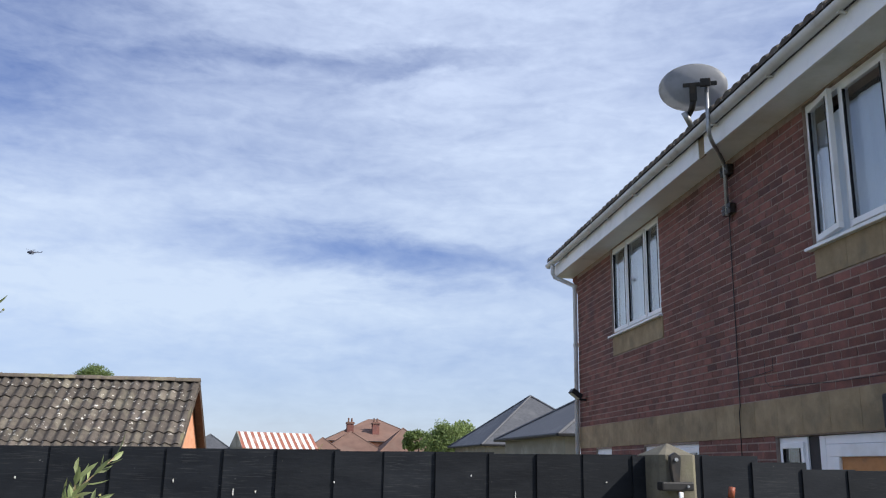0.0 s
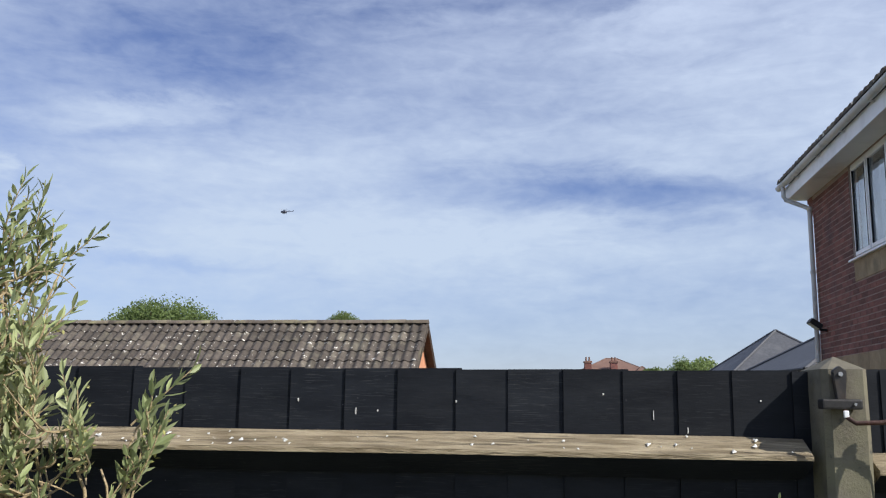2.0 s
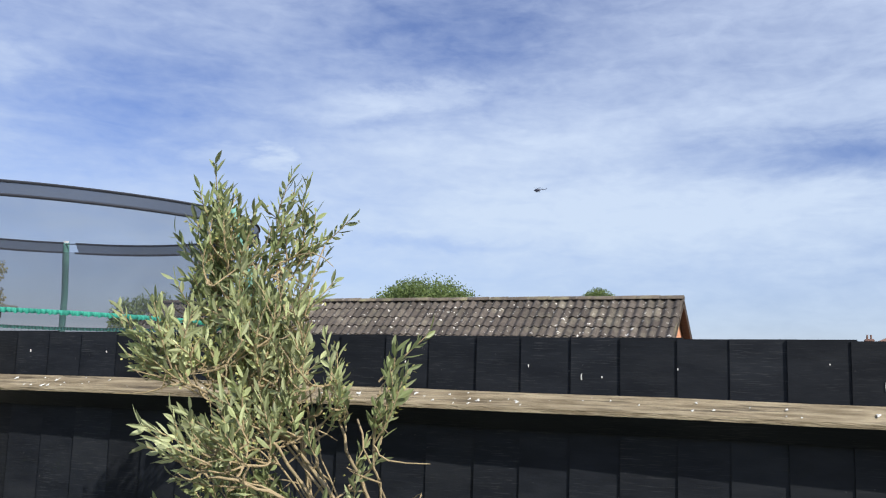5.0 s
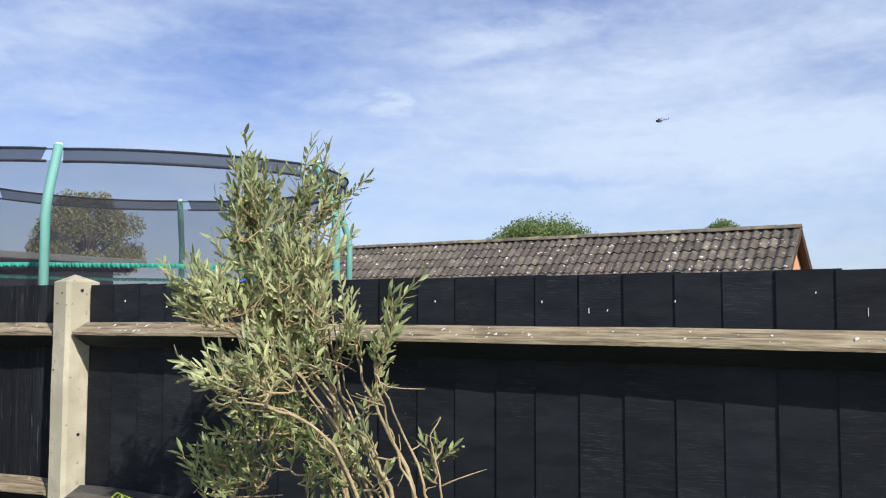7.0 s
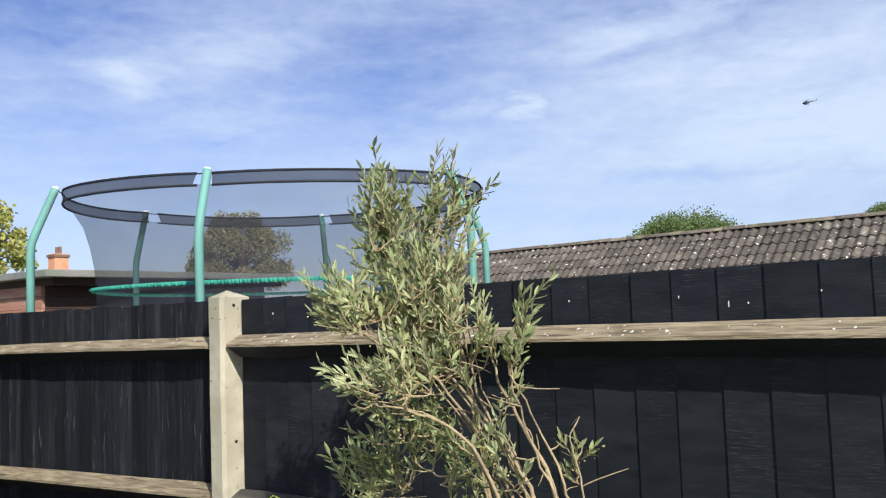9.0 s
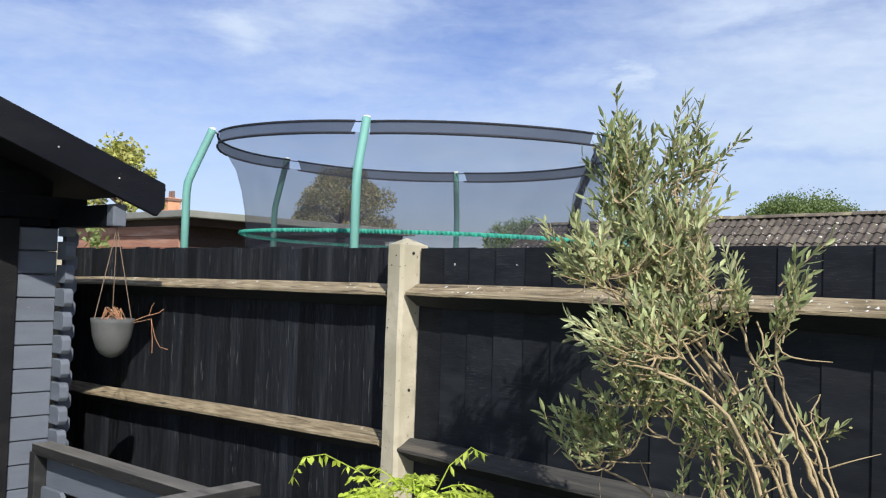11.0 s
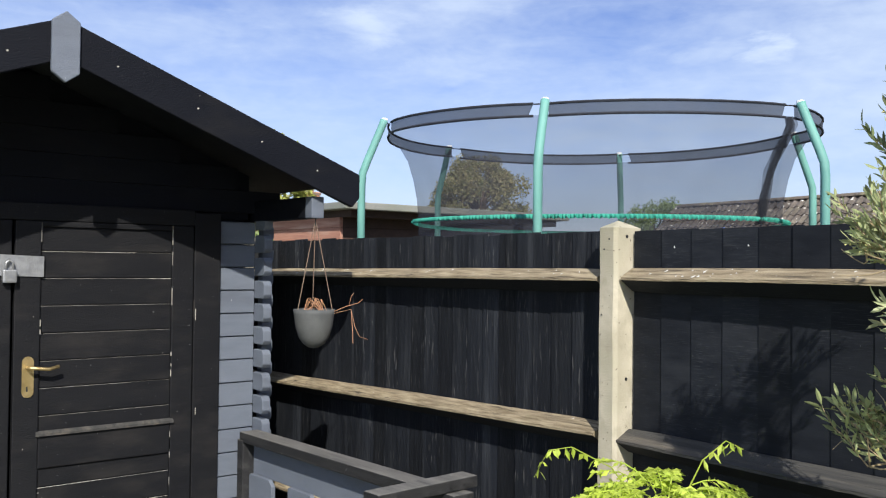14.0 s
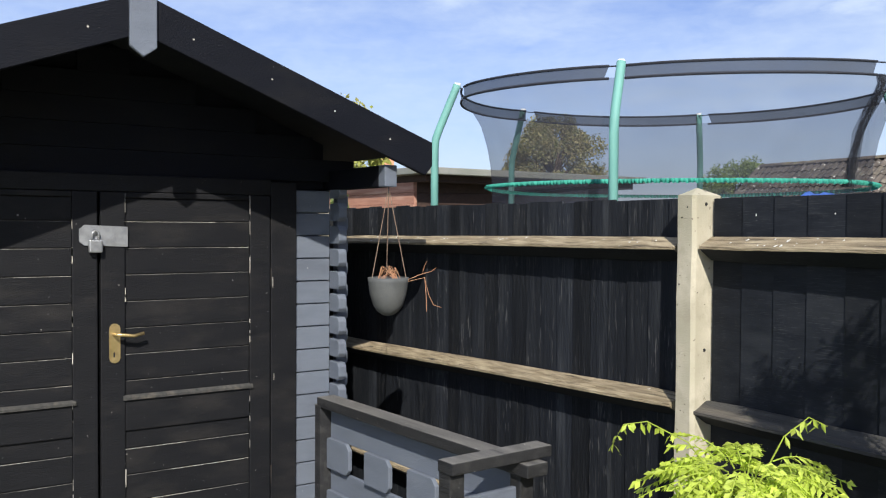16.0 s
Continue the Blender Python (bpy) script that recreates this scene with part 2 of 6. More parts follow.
M = dict(
    grass=mat("dry_ground", (0.14, 0.145, 0.085), (0.23, 0.22, 0.14), 3, 0.9, 0.6, 40, (0.1, 0.125, 0.055), 0.4),
    board=mat("black_stain", (0.0078, 0.0095, 0.0132), (0.0152, 0.018, 0.0232), 7, 0.6, 0.07, 60, (0.021, 0.0235, 0.028), 2.2, (1, 1, 3.5), vary=0.22, spec=0.16, salmon=((0.16, 0.16, 0.16), 110, 0.73), marks=((0.05, 0.053, 0.056), 20, 0.575, (1.0, 1, 26), 0.55)),
    board_worn=mat("worn_black_stain", (0.0085, 0.0104, 0.0145), (0.0168, 0.0197, 0.0252), 8, 0.66, 0.7, 60, (0.038, 0.042, 0.048), 6.0, (4, 4, 0.22), vary=0.4, spec=0.16, salmon=((0.14, 0.14, 0.135), 80, 0.735), marks=((0.13, 0.132, 0.132), 13, 0.6, (9, 9, 0.8), 0.6)),
    rail=mat("weathered_rail", (0.21, 0.165, 0.1), (0.45, 0.375, 0.25), 20, 0.85, 1.0, 60, (0.2, 0.16, 0.105), 4.0, (0.4, 3.2, 3.2), spread=0.13, salmon=((0.62, 0.58, 0.5), 40, 0.69), marks=((0.04, 0.032, 0.024), 16, 0.56, (0.35, 5, 5), 0.9)),
    rail_dark=mat("dark_rail", (0.035, 0.035, 0.035), (0.08, 0.078, 0.07), 10, 0.75, 0.7, 50, (0.16, 0.14, 0.11), 3.0, (0.35, 5, 5)),
    concrete=mat("concrete", (0.39, 0.355, 0.265), (0.56, 0.515, 0.4), 14, 0.9, 0.28, 160, (0.33, 0.31, 0.22), 3.5, salmon=((0.12, 0.105, 0.08), 46, 0.675)),
    concrete_old=mat("lichen_concrete", (0.105, 0.096, 0.072), (0.21, 0.19, 0.142), 16, 0.92, 0.22, 190, (0.17, 0.165, 0.1), 5, salmon=((0.09, 0.085, 0.07), 45, 0.66)),
    dropping=mat("chalky_white", (0.6, 0.6, 0.56), (0.75, 0.75, 0.72), 60, 0.9, 0.3),
    brick=mat("red_brick", (0.15, 0.066, 0.054), (0.25, 0.105, 0.083), 9, 0.88, 0.6, 120, (0.12, 0.062, 0.06), 1.4, vary=0.3),
    mortar=mat("mortar", (0.3, 0.225, 0.19), (0.43, 0.34, 0.29), 20, 0.95, 0.6, 160, (0.2, 0.15, 0.13), 1.2),
    stone=mat("tan_block", (0.25, 0.185, 0.105), (0.39, 0.295, 0.18), 5, 0.9, 0.5, 120, (0.2, 0.16, 0.1), 3.0, vary=0.1),
    upvc=mat("white_plastic", (0.84, 0.85, 0.87), (0.9, 0.9, 0.9), 5, 0.38, 0.05, 30, (0.68, 0.68, 0.66), 1.4),
    gutter=mat("grey_white_plastic", (0.58, 0.58, 0.58), (0.68, 0.68, 0.67), 5, 0.5, 0.1, 60, (0.36, 0.35, 0.33), 2.2),
    dark_gap=mat("dark_rubber", (0.012, 0.012, 0.014), (0.02, 0.02, 0.022), 20, 0.6, 0.1),
    blind=mat("reflected_sky_curtain", (0.7, 0.76, 0.82), (0.8, 0.85, 0.9), 2, 0.9, 0.2, 30, (0.6, 0.66, 0.74), 1.0, (6, 6, 0.6)),
    room=mat("dim_room", (0.06, 0.065, 0.075), (0.1, 0.1, 0.11), 2, 0.9, 0.1),
    orange=mat("orange_door_reflection", (0.42, 0.17, 0.05), (0.52, 0.24, 0.08), 4, 0.5, 0.1, 40, (0.3, 0.13, 0.05), 2, (0.3, 3, 5)),
    steel=mat("galvanised", (0.3, 0.31, 0.32), (0.42, 0.43, 0.44), 30, 0.45, 0.2, 120, metal=0.7),
    iron=mat("dark_iron", (0.022, 0.021, 0.021), (0.045, 0.043, 0.042), 30, 0.5, 0.1, 120, (0.07, 0.05, 0.035), 14, metal=0.3),
    dish=mat("grey_dish", (0.4, 0.41, 0.43), (0.48, 0.49, 0.51), 6, 0.5, 0.1, 60, (0.24, 0.25, 0.26), 2),
    cable=mat("black_cable", (0.012, 0.012, 0.013), (0.02, 0.02, 0.02), 20, 0.5, 0.1),
    tile=mat("brown_tile", (0.072, 0.06, 0.05), (0.125, 0.106, 0.09), 9, 0.92, 0.9, 60, (0.19, 0.17, 0.13), 2.6, vary=0.3, salmon=((0.66, 0.64, 0.58), 11, 0.635)),
    ridge=mat("ridge_tile", (0.09, 0.075, 0.062), (0.15, 0.125, 0.1), 10, 0.92, 0.8, 60, (0.24, 0.22, 0.13), 3, vary=0.2, salmon=((0.55, 0.53, 0.46), 9, 0.66)),
    slate=mat("grey_slate", (0.066, 0.069, 0.078), (0.1, 0.104, 0.115), 6, 0.65, 0.5, 30, (0.13, 0.132, 0.138), 1.0, vary=0.12),
    orange_brick=mat("orange_brick", (0.6, 0.27, 0.15), (0.72, 0.36, 0.22), 9, 0.9, 0.4, 90, (0.52, 0.24, 0.14), 1.5),
    bargeboard=mat("brown_board", (0.06, 0.04, 0.03), (0.1, 0.07, 0.05), 9, 0.7, 0.3, 60, None, 1, (1, 1, 3)),
    redtile=mat("red_tile", (0.15, 0.09, 0.07), (0.215, 0.13, 0.1), 0.8, 0.9, 0.4, 8, (0.2, 0.14, 0.11), 0.25, vary=0.1),
    rust=mat("rusty_sheet", (0.24, 0.08, 0.055), (0.34, 0.13, 0.085), 1.2, 0.8, 0.3, 8, (0.45, 0.3, 0.24), 0.7),
    white_sheet=mat("white_sheet", (0.75, 0.74, 0.72), (0.85, 0.84, 0.82), 1.2, 0.6, 0.2, 8, (0.5, 0.4, 0.36), 0.9),
    render=mat("cream_render", (0.24, 0.22, 0.18), (0.3, 0.28, 0.23), 1.5, 0.9, 0.2, 20, (0.48, 0.44, 0.37), 0.5),
    # Eave shade is put into this black; the doors get a lighter, worn copy.
    shed_shade_black=mat("black_paint", (0.0042, 0.0052, 0.0088), (0.006, 0.0072, 0.0115), 6, 0.6, 0.3, 90, (0.01, 0.0105, 0.013), 2.5, (1, 1, 3), spec=0.14, salmon=((0.3, 0.3, 0.29), 75, 0.74)),
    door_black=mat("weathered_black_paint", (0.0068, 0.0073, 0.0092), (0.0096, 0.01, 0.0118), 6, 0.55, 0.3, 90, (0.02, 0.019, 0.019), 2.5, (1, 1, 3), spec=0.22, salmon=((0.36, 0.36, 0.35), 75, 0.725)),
    shed_grey=mat("slate_blue_paint", (0.12, 0.14, 0.175), (0.15, 0.172, 0.21), 5, 0.62, 0.35, 90, (0.105, 0.12, 0.15), 2.5, (1, 1, 4), salmon=((0.5, 0.5, 0.5), 60, 0.735)),
    grey_wood=mat("worn_black_rail", (0.009, 0.0095, 0.011), (0.02, 0.02, 0.021), 9, 0.6, 0.6, 70, (0.045, 0.044, 0.042), 5, (0.4, 4, 4), spec=0.5, salmon=((0.3, 0.29, 0.27), 60, 0.7)),
    pale_lit_top=mat("worn_sunlit_grey_top", (0.1, 0.098, 0.092), (0.21, 0.2, 0.18), 12, 0.6, 0.5, 90, (0.05, 0.05, 0.05), 6, (0.4, 5, 5), salmon=((0.45, 0.44, 0.4), 60, 0.68)),
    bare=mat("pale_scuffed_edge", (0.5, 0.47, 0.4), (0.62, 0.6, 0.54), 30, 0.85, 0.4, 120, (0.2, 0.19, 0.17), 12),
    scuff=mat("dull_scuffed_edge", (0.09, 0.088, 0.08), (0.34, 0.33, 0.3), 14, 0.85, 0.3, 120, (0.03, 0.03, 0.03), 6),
    brass=mat("worn_brass", (0.62, 0.46, 0.2), (0.74, 0.58, 0.3), 20, 0.34, 0.2, 120, (0.4, 0.28, 0.12), 12, metal=0.85),
    felt=mat("grey_felt", (0.2, 0.21, 0.19), (0.3, 0.3, 0.27), 6, 0.95, 0.6, 60, (0.17, 0.19, 0.14), 1.5),
    red_wood=mat("red_brown_timber", (0.34, 0.16, 0.11), (0.48, 0.25, 0.175), 7, 0.8, 0.4, 60, (0.6, 0.4, 0.3), 2.2, (0.4, 3, 5)),
    shaded_wood=mat("shaded_brown_timber", (0.045, 0.028, 0.022), (0.075, 0.045, 0.034), 7, 0.8, 0.4, 60, None, 1, (0.4, 3, 5)),
    pole=mat("green_foam", (0.13, 0.33, 0.29), (0.17, 0.4, 0.35), 5, 0.6, 0.15, 70, (0.14, 0.32, 0.29), 2.2),
    ruffle=mat("green_ruffle", (0.02, 0.26, 0.19), (0.05, 0.36, 0.27), 25, 0.7, 0.4, 60, (0.015, 0.16, 0.12), 12, (1, 1, 0.2)),
    hem=mat("dark_hem", (0.018, 0.02, 0.028), (0.03, 0.034, 0.045), 12, 0.8, 0.3, 90),
    mat_black=mat("black_mat", (0.012, 0.012, 0.013), (0.02, 0.02, 0.021), 12, 0.85, 0.2, 200),
    blue=mat("blue_sheet", (0.03, 0.08, 0.3), (0.05, 0.12, 0.4), 6, 0.5, 0.3, 30),
    pot=mat("grey_pot", (0.07, 0.074, 0.074), (0.095, 0.1, 0.1), 14, 0.7, 0.15, 120, (0.115, 0.118, 0.115), 5),
    string=mat("brown_string", (0.16, 0.11, 0.08), (0.24, 0.18, 0.13), 40, 0.9, 0.3, 200),
    dry=mat("dry_stem", (0.36, 0.17, 0.09), (0.5, 0.29, 0.17), 30, 0.85, 0.3, 120),
    bark=mat("pale_bark", (0.29, 0.225, 0.125), (0.47, 0.37, 0.22), 24, 0.85, 0.6, 120, (0.17, 0.14, 0.085), 14),
    dark_bark=mat("brown_bark", (0.09, 0.065, 0.045), (0.14, 0.1, 0.07), 10, 0.9, 0.6, 50),
    lever_iron=mat("rusted_lever", (0.05, 0.022, 0.017), (0.11, 0.042, 0.028), 30, 0.6, 0.3, 120, (0.03, 0.02, 0.017), 14),
    rust_red=mat("red_handle", (0.2, 0.05, 0.03), (0.3, 0.08, 0.04), 20, 0.5, 0.2, 80, (0.2, 0.06, 0.03), 10),
    yellow=mat("yellow_cord", (0.6, 0.55, 0.05), (0.7, 0.65, 0.1), 30, 0.6, 0.3, 200),
    heli=mat("dark_blue_hull", (0.02, 0.025, 0.05), (0.04, 0.045, 0.07), 1, 0.4, 0),
    olive=leaf_mat("olive_leaf", (0.19, 0.235, 0.1), (0.35, 0.395, 0.185), (0.52, 0.55, 0.33), 0.3, 0.5),
    bud=leaf_mat("flower_bud", (0.36, 0.36, 0.12), (0.5, 0.47, 0.2), None, 0.2, 0.3),
    sage=leaf_mat("sage_leaf", (0.24, 0.3, 0.12), (0.36, 0.42, 0.2), (0.46, 0.5, 0.3), 0.35, 0.3),
    lime=leaf_mat("lime_leaf", (0.5, 0.62, 0.07), (0.66, 0.76, 0.16), (0.38, 0.5, 0.05), 0.45, 0.22),
    oak=leaf_mat("tree_leaf", (0.14, 0.195, 0.06), (0.2, 0.265, 0.095), (0.105, 0.15, 0.045), 0.4, 0.22),
    bright_tree=leaf_mat("pale_tree_leaf", (0.19, 0.26, 0.085), (0.28, 0.35, 0.13), (0.12, 0.18, 0.055), 0.3, 0.35),
    yellow_leaf=leaf_mat("yellow_green_leaf", (0.32, 0.36, 0.08), (0.5, 0.48, 0.16), (0.6, 0.52, 0.2), 0.35, 0.35),
    brown_leaf=leaf_mat("brownish_leaf", (0.27, 0.27, 0.11), (0.42, 0.35, 0.18), (0.2, 0.26, 0.08), 0.3, 0.35),
    palm=leaf_mat("palm_leaf", (0.2, 0.24, 0.06), (0.34, 0.34, 0.12), None, 0.3, 0.3),
    net=net_mat("dark_net", (0.03, 0.035, 0.05), 0.38),
    net_fold=net_mat("folded_dark_net", (0.02, 0.024, 0.034), 0.45),
    hem_net=net_mat("doubled_dark_net", (0.018, 0.022, 0.034), 0.8),
)


def pane_mat(name):
    m = bpy.data.materials.new(name)
    m.use_nodes = True
    nodes, links = m.node_tree.nodes, m.node_tree.links
    bsdf = nodes["Principled BSDF"]
    bsdf.inputs["Roughness"].default_value, bsdf.inputs["Transmission Weight"].default_value = 0.02, 1.0
    bsdf.inputs["Base Color"].default_value, bsdf.inputs["IOR"].default_value = (0.9, 0.94, 0.96, 1), 1.5
    return m


M["glass"] = pane_mat("window_glass")


# ---- mesh tools ----
def finish(bm, name, material, smooth=False):
    bmesh.ops.recalc_face_normals(bm, faces=bm.faces)
    me = bpy.data.meshes.new(name)
    bm.to_mesh(me)
    bm.free()
    me.materials.append(material)
    if smooth:
        me.polygons.foreach_set("use_smooth", [True] * len(me.polygons))
    return me


def part(name, bm, material, parent, label="", smooth=False, loc=(0, 0, 0), kind=""):
    ob = new(name, finish(bm, name, material, smooth) if isinstance(bm, bmesh.types.BMesh) else bm)
    ob.parent, ob.location = parent, loc
    return tagged(ob, label=label, kind=kind)


def thing(name, label, category, m=None, group="", kind=""):
    ob = new(name)
    ob.empty_display_size = 0.1
    if m is not None:
        ob.matrix_world = m
    return tagged(ob, label, category, group, kind)


def box(bm, x0, x1, y0, y1, z0, z1, bevel=0.0):
    made = bmesh.ops.create_cube(bm, size=1.0)["verts"]
    for v in made:
        v.co = Vector(((x0 + x1) / 2 + v.co.x * (x1 - x0), (y0 + y1) / 2 + v.co.y * (y1 - y0), (z0 + z1) / 2 + v.co.z * (z1 - z0)))
    if bevel:
        edges = list({e for v in made for e in v.link_edges})
        bmesh.ops.bevel(bm, geom=edges, offset=bevel, segments=2, affect="EDGES", profile=0.6)
    return bm


def boxed(*a, **k):
    return box(bmesh.new(), *a, **k)


def prism(profile, axis, lo, hi, bevel=0.0):
    """A profile of (u, v) points drawn out along an axis: x takes (y, z), y takes (x, z), z takes (x, y)."""
    bm = bmesh.new()
    put = {"x": lambda u, v, w: (w, u, v), "y": lambda u, v, w: (u, w, v), "z": lambda u, v, w: (u, v, w)}[axis]
    a = [bm.verts.new(put(u, v, lo)) for u, v in profile]
    b = [bm.verts.new(put(u, v, hi)) for u, v in profile]
    n = len(profile)
    bm.faces.new(a), bm.faces.new(b[::-1])
    for i in range(n):
        bm.faces.new((a[i], b[i], b[(i + 1) % n], a[(i + 1) % n]))
    if bevel:
        bmesh.ops.recalc_face_normals(bm, faces=bm.faces)
        bmesh.ops.bevel(bm, geom=list(bm.edges), offset=bevel, segments=1, affect="EDGES")
    return bm


def tube(points, radius, sides=8, bm=None, taper=None, cap=True):
    """A round bar along points; taper gives its radius at the end."""
    bm = bm or bmesh.new()
    pts = [Vector(p) for p in points]
    rings = []
    up = Vector((0.13, 0.27, 0.95))
    for i, p in enumerate(pts):
        d = (pts[min(i + 1, len(pts) - 1)] - pts[max(i - 1, 0)]).normalized()
        if abs(d.dot(up)) > 0.95:
            up = Vector((1, 0.1, 0))
        s = d.cross(up).normalized()
        t = d.cross(s)
        r = radius if taper is None else radius + (taper - radius) * i / max(len(pts) - 1, 1)
        rings.append([bm.verts.new(p + (s * math.cos(a) + t * math.sin(a)) * r) for a in (2 * math.pi * k / sides for k in range(sides))])
    for a, b in zip(rings, rings[1:]):
        for k in range(sides):
            bm.faces.new((a[k], a[(k + 1) % sides], b[(k + 1) % sides], b[k]))
    if cap:
        bm.faces.new(rings[0][::-1]), bm.faces.new(rings[-1])
    return bm


def leaves(spots, length, width, rng, droop=0.3, fold=0.18):
    """Folded leaf blades, one from each spot and its direction, as one mesh."""
    verts, faces = [], []
    for p, d in spots:
        d = Vector(d).normalized()
        L, w = length * rng.uniform(0.6, 1.25), width * rng.uniform(0.7, 1.2)
        side = d.cross(Vector((rng.gauss(0, 1), rng.gauss(0, 1), rng.gauss(0, 1)))).normalized()
        nrm = side.cross(d)
        tip = p + d * L + Vector((0, 0, -droop * L * rng.random()))
        midp = p + d * L * 0.5
        i = len(verts)
        verts += [p, midp + side * w + nrm * fold * w, tip, midp - side * w + nrm * fold * w, midp]
        faces += [(i, i + 4, i + 1), (i + 4, i + 2, i + 1), (i, i + 3, i + 4), (i + 3, i + 2, i + 4)]
    me = bpy.data.meshes.new("leaves")
    me.from_pydata([tuple(v) for v in verts], [], faces)
    return me


def leaf_part(name, spots, length, width, rng, material, parent, label="", **k):
    me = leaves(spots, length, width, rng, **k)
    me.materials.append(material)
    ob = new(name, me)
    ob.parent = parent
    return tagged(ob, label=label, kind="stuff")


def join_pieces(name, boxes, material):
    """Many small blocks as one mesh: each is (x0, x1, y0, y1, z0, z1)."""
    verts, faces = [], []
    for x0, x1, y0, y1, z0, z1 in boxes:
        i = len(verts)
        verts += [(x0, y0, z0), (x1, y0, z0), (x1, y1, z0), (x0, y1, z0), (x0, y0, z1), (x1, y0, z1), (x1, y1, z1), (x0, y1, z1)]
        faces += [(i, i + 3, i + 2, i + 1), (i + 4, i + 5, i + 6, i + 7), (i, i + 1, i + 5, i + 4), (i + 1, i + 2, i + 6, i + 5), (i + 2, i + 3, i + 7, i + 6), (i + 3, i, i + 4, i + 7)]
    me = bpy.data.meshes.new(name)
    me.from_pydata(verts, [], faces)
    me.materials.append(material)
    return me

# ---- ground ----
rng = random.Random(11)
bm = bmesh.new()
bmesh.ops.create_grid(bm, x_segments=60, y_segments=60, size=1200)
for v in bm.verts:
    v.co.z = -0.02
tagged(new("ground", finish(bm, "ground", M["grass"])), "dry grassy garden ground reaching the horizon", "ground", kind="structure")


# ---- black close-board fence with concrete posts ----
def feather_board(width, height):
    """One feather-edge board: thick at its right edge, thin at its left, standing on z = 0 with its back at y = 0."""
    prof = [(0, -0.0145), (width, -0.009), (width, 0.0), (0, 0.0)]
    bm = prism(prof, "z", 0, height)
    for v in bm.verts:
        if v.co.z > height - 0.01 and v.co.x > width / 2:
            v.co.z += 0.002
    return finish(bm, "board", M["board"])


def arris_rail(x0, x1, z, material, parent, fall=0.0):
    """A three-cornered rail whose sloping upper face shows; its ends are cut to a point."""
    prof = [(0.0, z + 0.045), (-0.01, z + 0.045), (-0.076, z + 0.012), (-0.076, z + 0.002), (-0.01, z - 0.04), (0.0, z - 0.04)]
    bm = prism(prof, "x", x0, x1)
    for k in range(9):
        f = x0 + (x1 - x0) * (k + 0.5) / 9
        bmesh.ops.bisect_plane(bm, geom=list(bm.verts) + list(bm.edges) + list(bm.faces), plane_co=(f, 0, 0), plane_no=(1, 0, 0))
    for v in bm.verts:
        v.co.y += 0.004 * noise.noise(v.co * 3.1) if v.co.y < -0.005 else 0
        v.co.z += 0.004 * noise.noise(v.co * 2.3 + Vector((5, 0, 0)))
        if abs(v.co.x - x0) < 0.001 or abs(v.co.x - x1) < 0.001:
            v.co.y *= 0.93
            v.co.z = z + (v.co.z - z) * 0.92
    for v in bm.verts:
        v.co.z -= fall * (x1 - v.co.x) / (x1 - x0)
    bmesh.ops.recalc_face_normals(bm, faces=bm.faces)
    # Downward faces take the boards' black material.
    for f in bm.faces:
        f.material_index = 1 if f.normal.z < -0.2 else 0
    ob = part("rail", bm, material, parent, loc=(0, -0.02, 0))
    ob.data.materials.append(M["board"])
    return ob


def fence_panel(x0, pitch, count, tops, rails, label, worn=False):
    th = thing("fence_panel", label, "fence", pose(x0, 0, 0), "garden fence panels", "structure")
    mesh_a = feather_board(pitch + 0.02, 1.79)
    if worn:
        mesh_a.materials[0] = M["board_worn"]
    for i in range(count):
        b = part("board", mesh_a, None, th)
        lift = tops(i)
        b.location = ((i * pitch) + rng.uniform(-0.004, 0.004), rng.uniform(-0.002, 0.0), 0.03 + lift)
        b.rotation_euler = (0, rng.uniform(-0.0015, 0.0015), rng.uniform(-0.008, 0.008))
    for z, material, a, e, *fall in rails:
        arris_rail(a, e, z, material, th, *fall)
    return th


def concrete_post(name_label, x0, x1, top, material, apex, holes=True):
    th = thing("concrete_post", name_label, "fence post", pose((x0 + x1) / 2, 0, 0), "concrete fence posts", "structure")
    h, d = (x1 - x0) / 2, 0.1
    bm = bmesh.new()
    c = 0.012
    ring = [(-h + c, -d), (h - c, -d), (h, -d + c), (h, 0.03), (-h, 0.03), (-h, -d + c)]
    levels = [bm.verts.new((x, y, 0)) for x, y in ring]
    prev = levels
    bm.faces.new(prev[::-1])
    steps = 26
    for k in range(1, steps + 1):
        z = top * k / steps
        cur = [bm.verts.new((x + 0.004 * noise.noise((x * 9, y * 9, z * 5)), y + 0.0022 * noise.noise((x * 7 + 3, y * 9, z * 6)), z)) for x, y in ring]
        for i in range(6):
            bm.faces.new((prev[i], prev[(i + 1) % 6], cur[(i + 1) % 6], cur[i]))
        prev = cur
    tip = bm.verts.new((0.0, -d * 0.4, top + apex))
    for i in range(6):
        bm.faces.new((prev[i], prev[(i + 1) % 6], tip))
    part("shaft", bm, material, th)
    bm = bmesh.new()
    for z in (top - 0.03, top - 0.19, top - 0.52, top - 0.74):
        tube([(h - 0.001, -0.045, z), (h + 0.0015, -0.045, z)], 0.006, 8, bm)
    for x, z in () if not holes else ((0.012, top - 0.04), (-0.01, top - 0.075), (-0.02, top - 0.3)):
        tube([(x, -d - 0.0005, z), (x, -d - 0.002, z)], 0.003, 7, bm)
    part("bolt_hole", bm, M["dark_gap"], th)
    return th


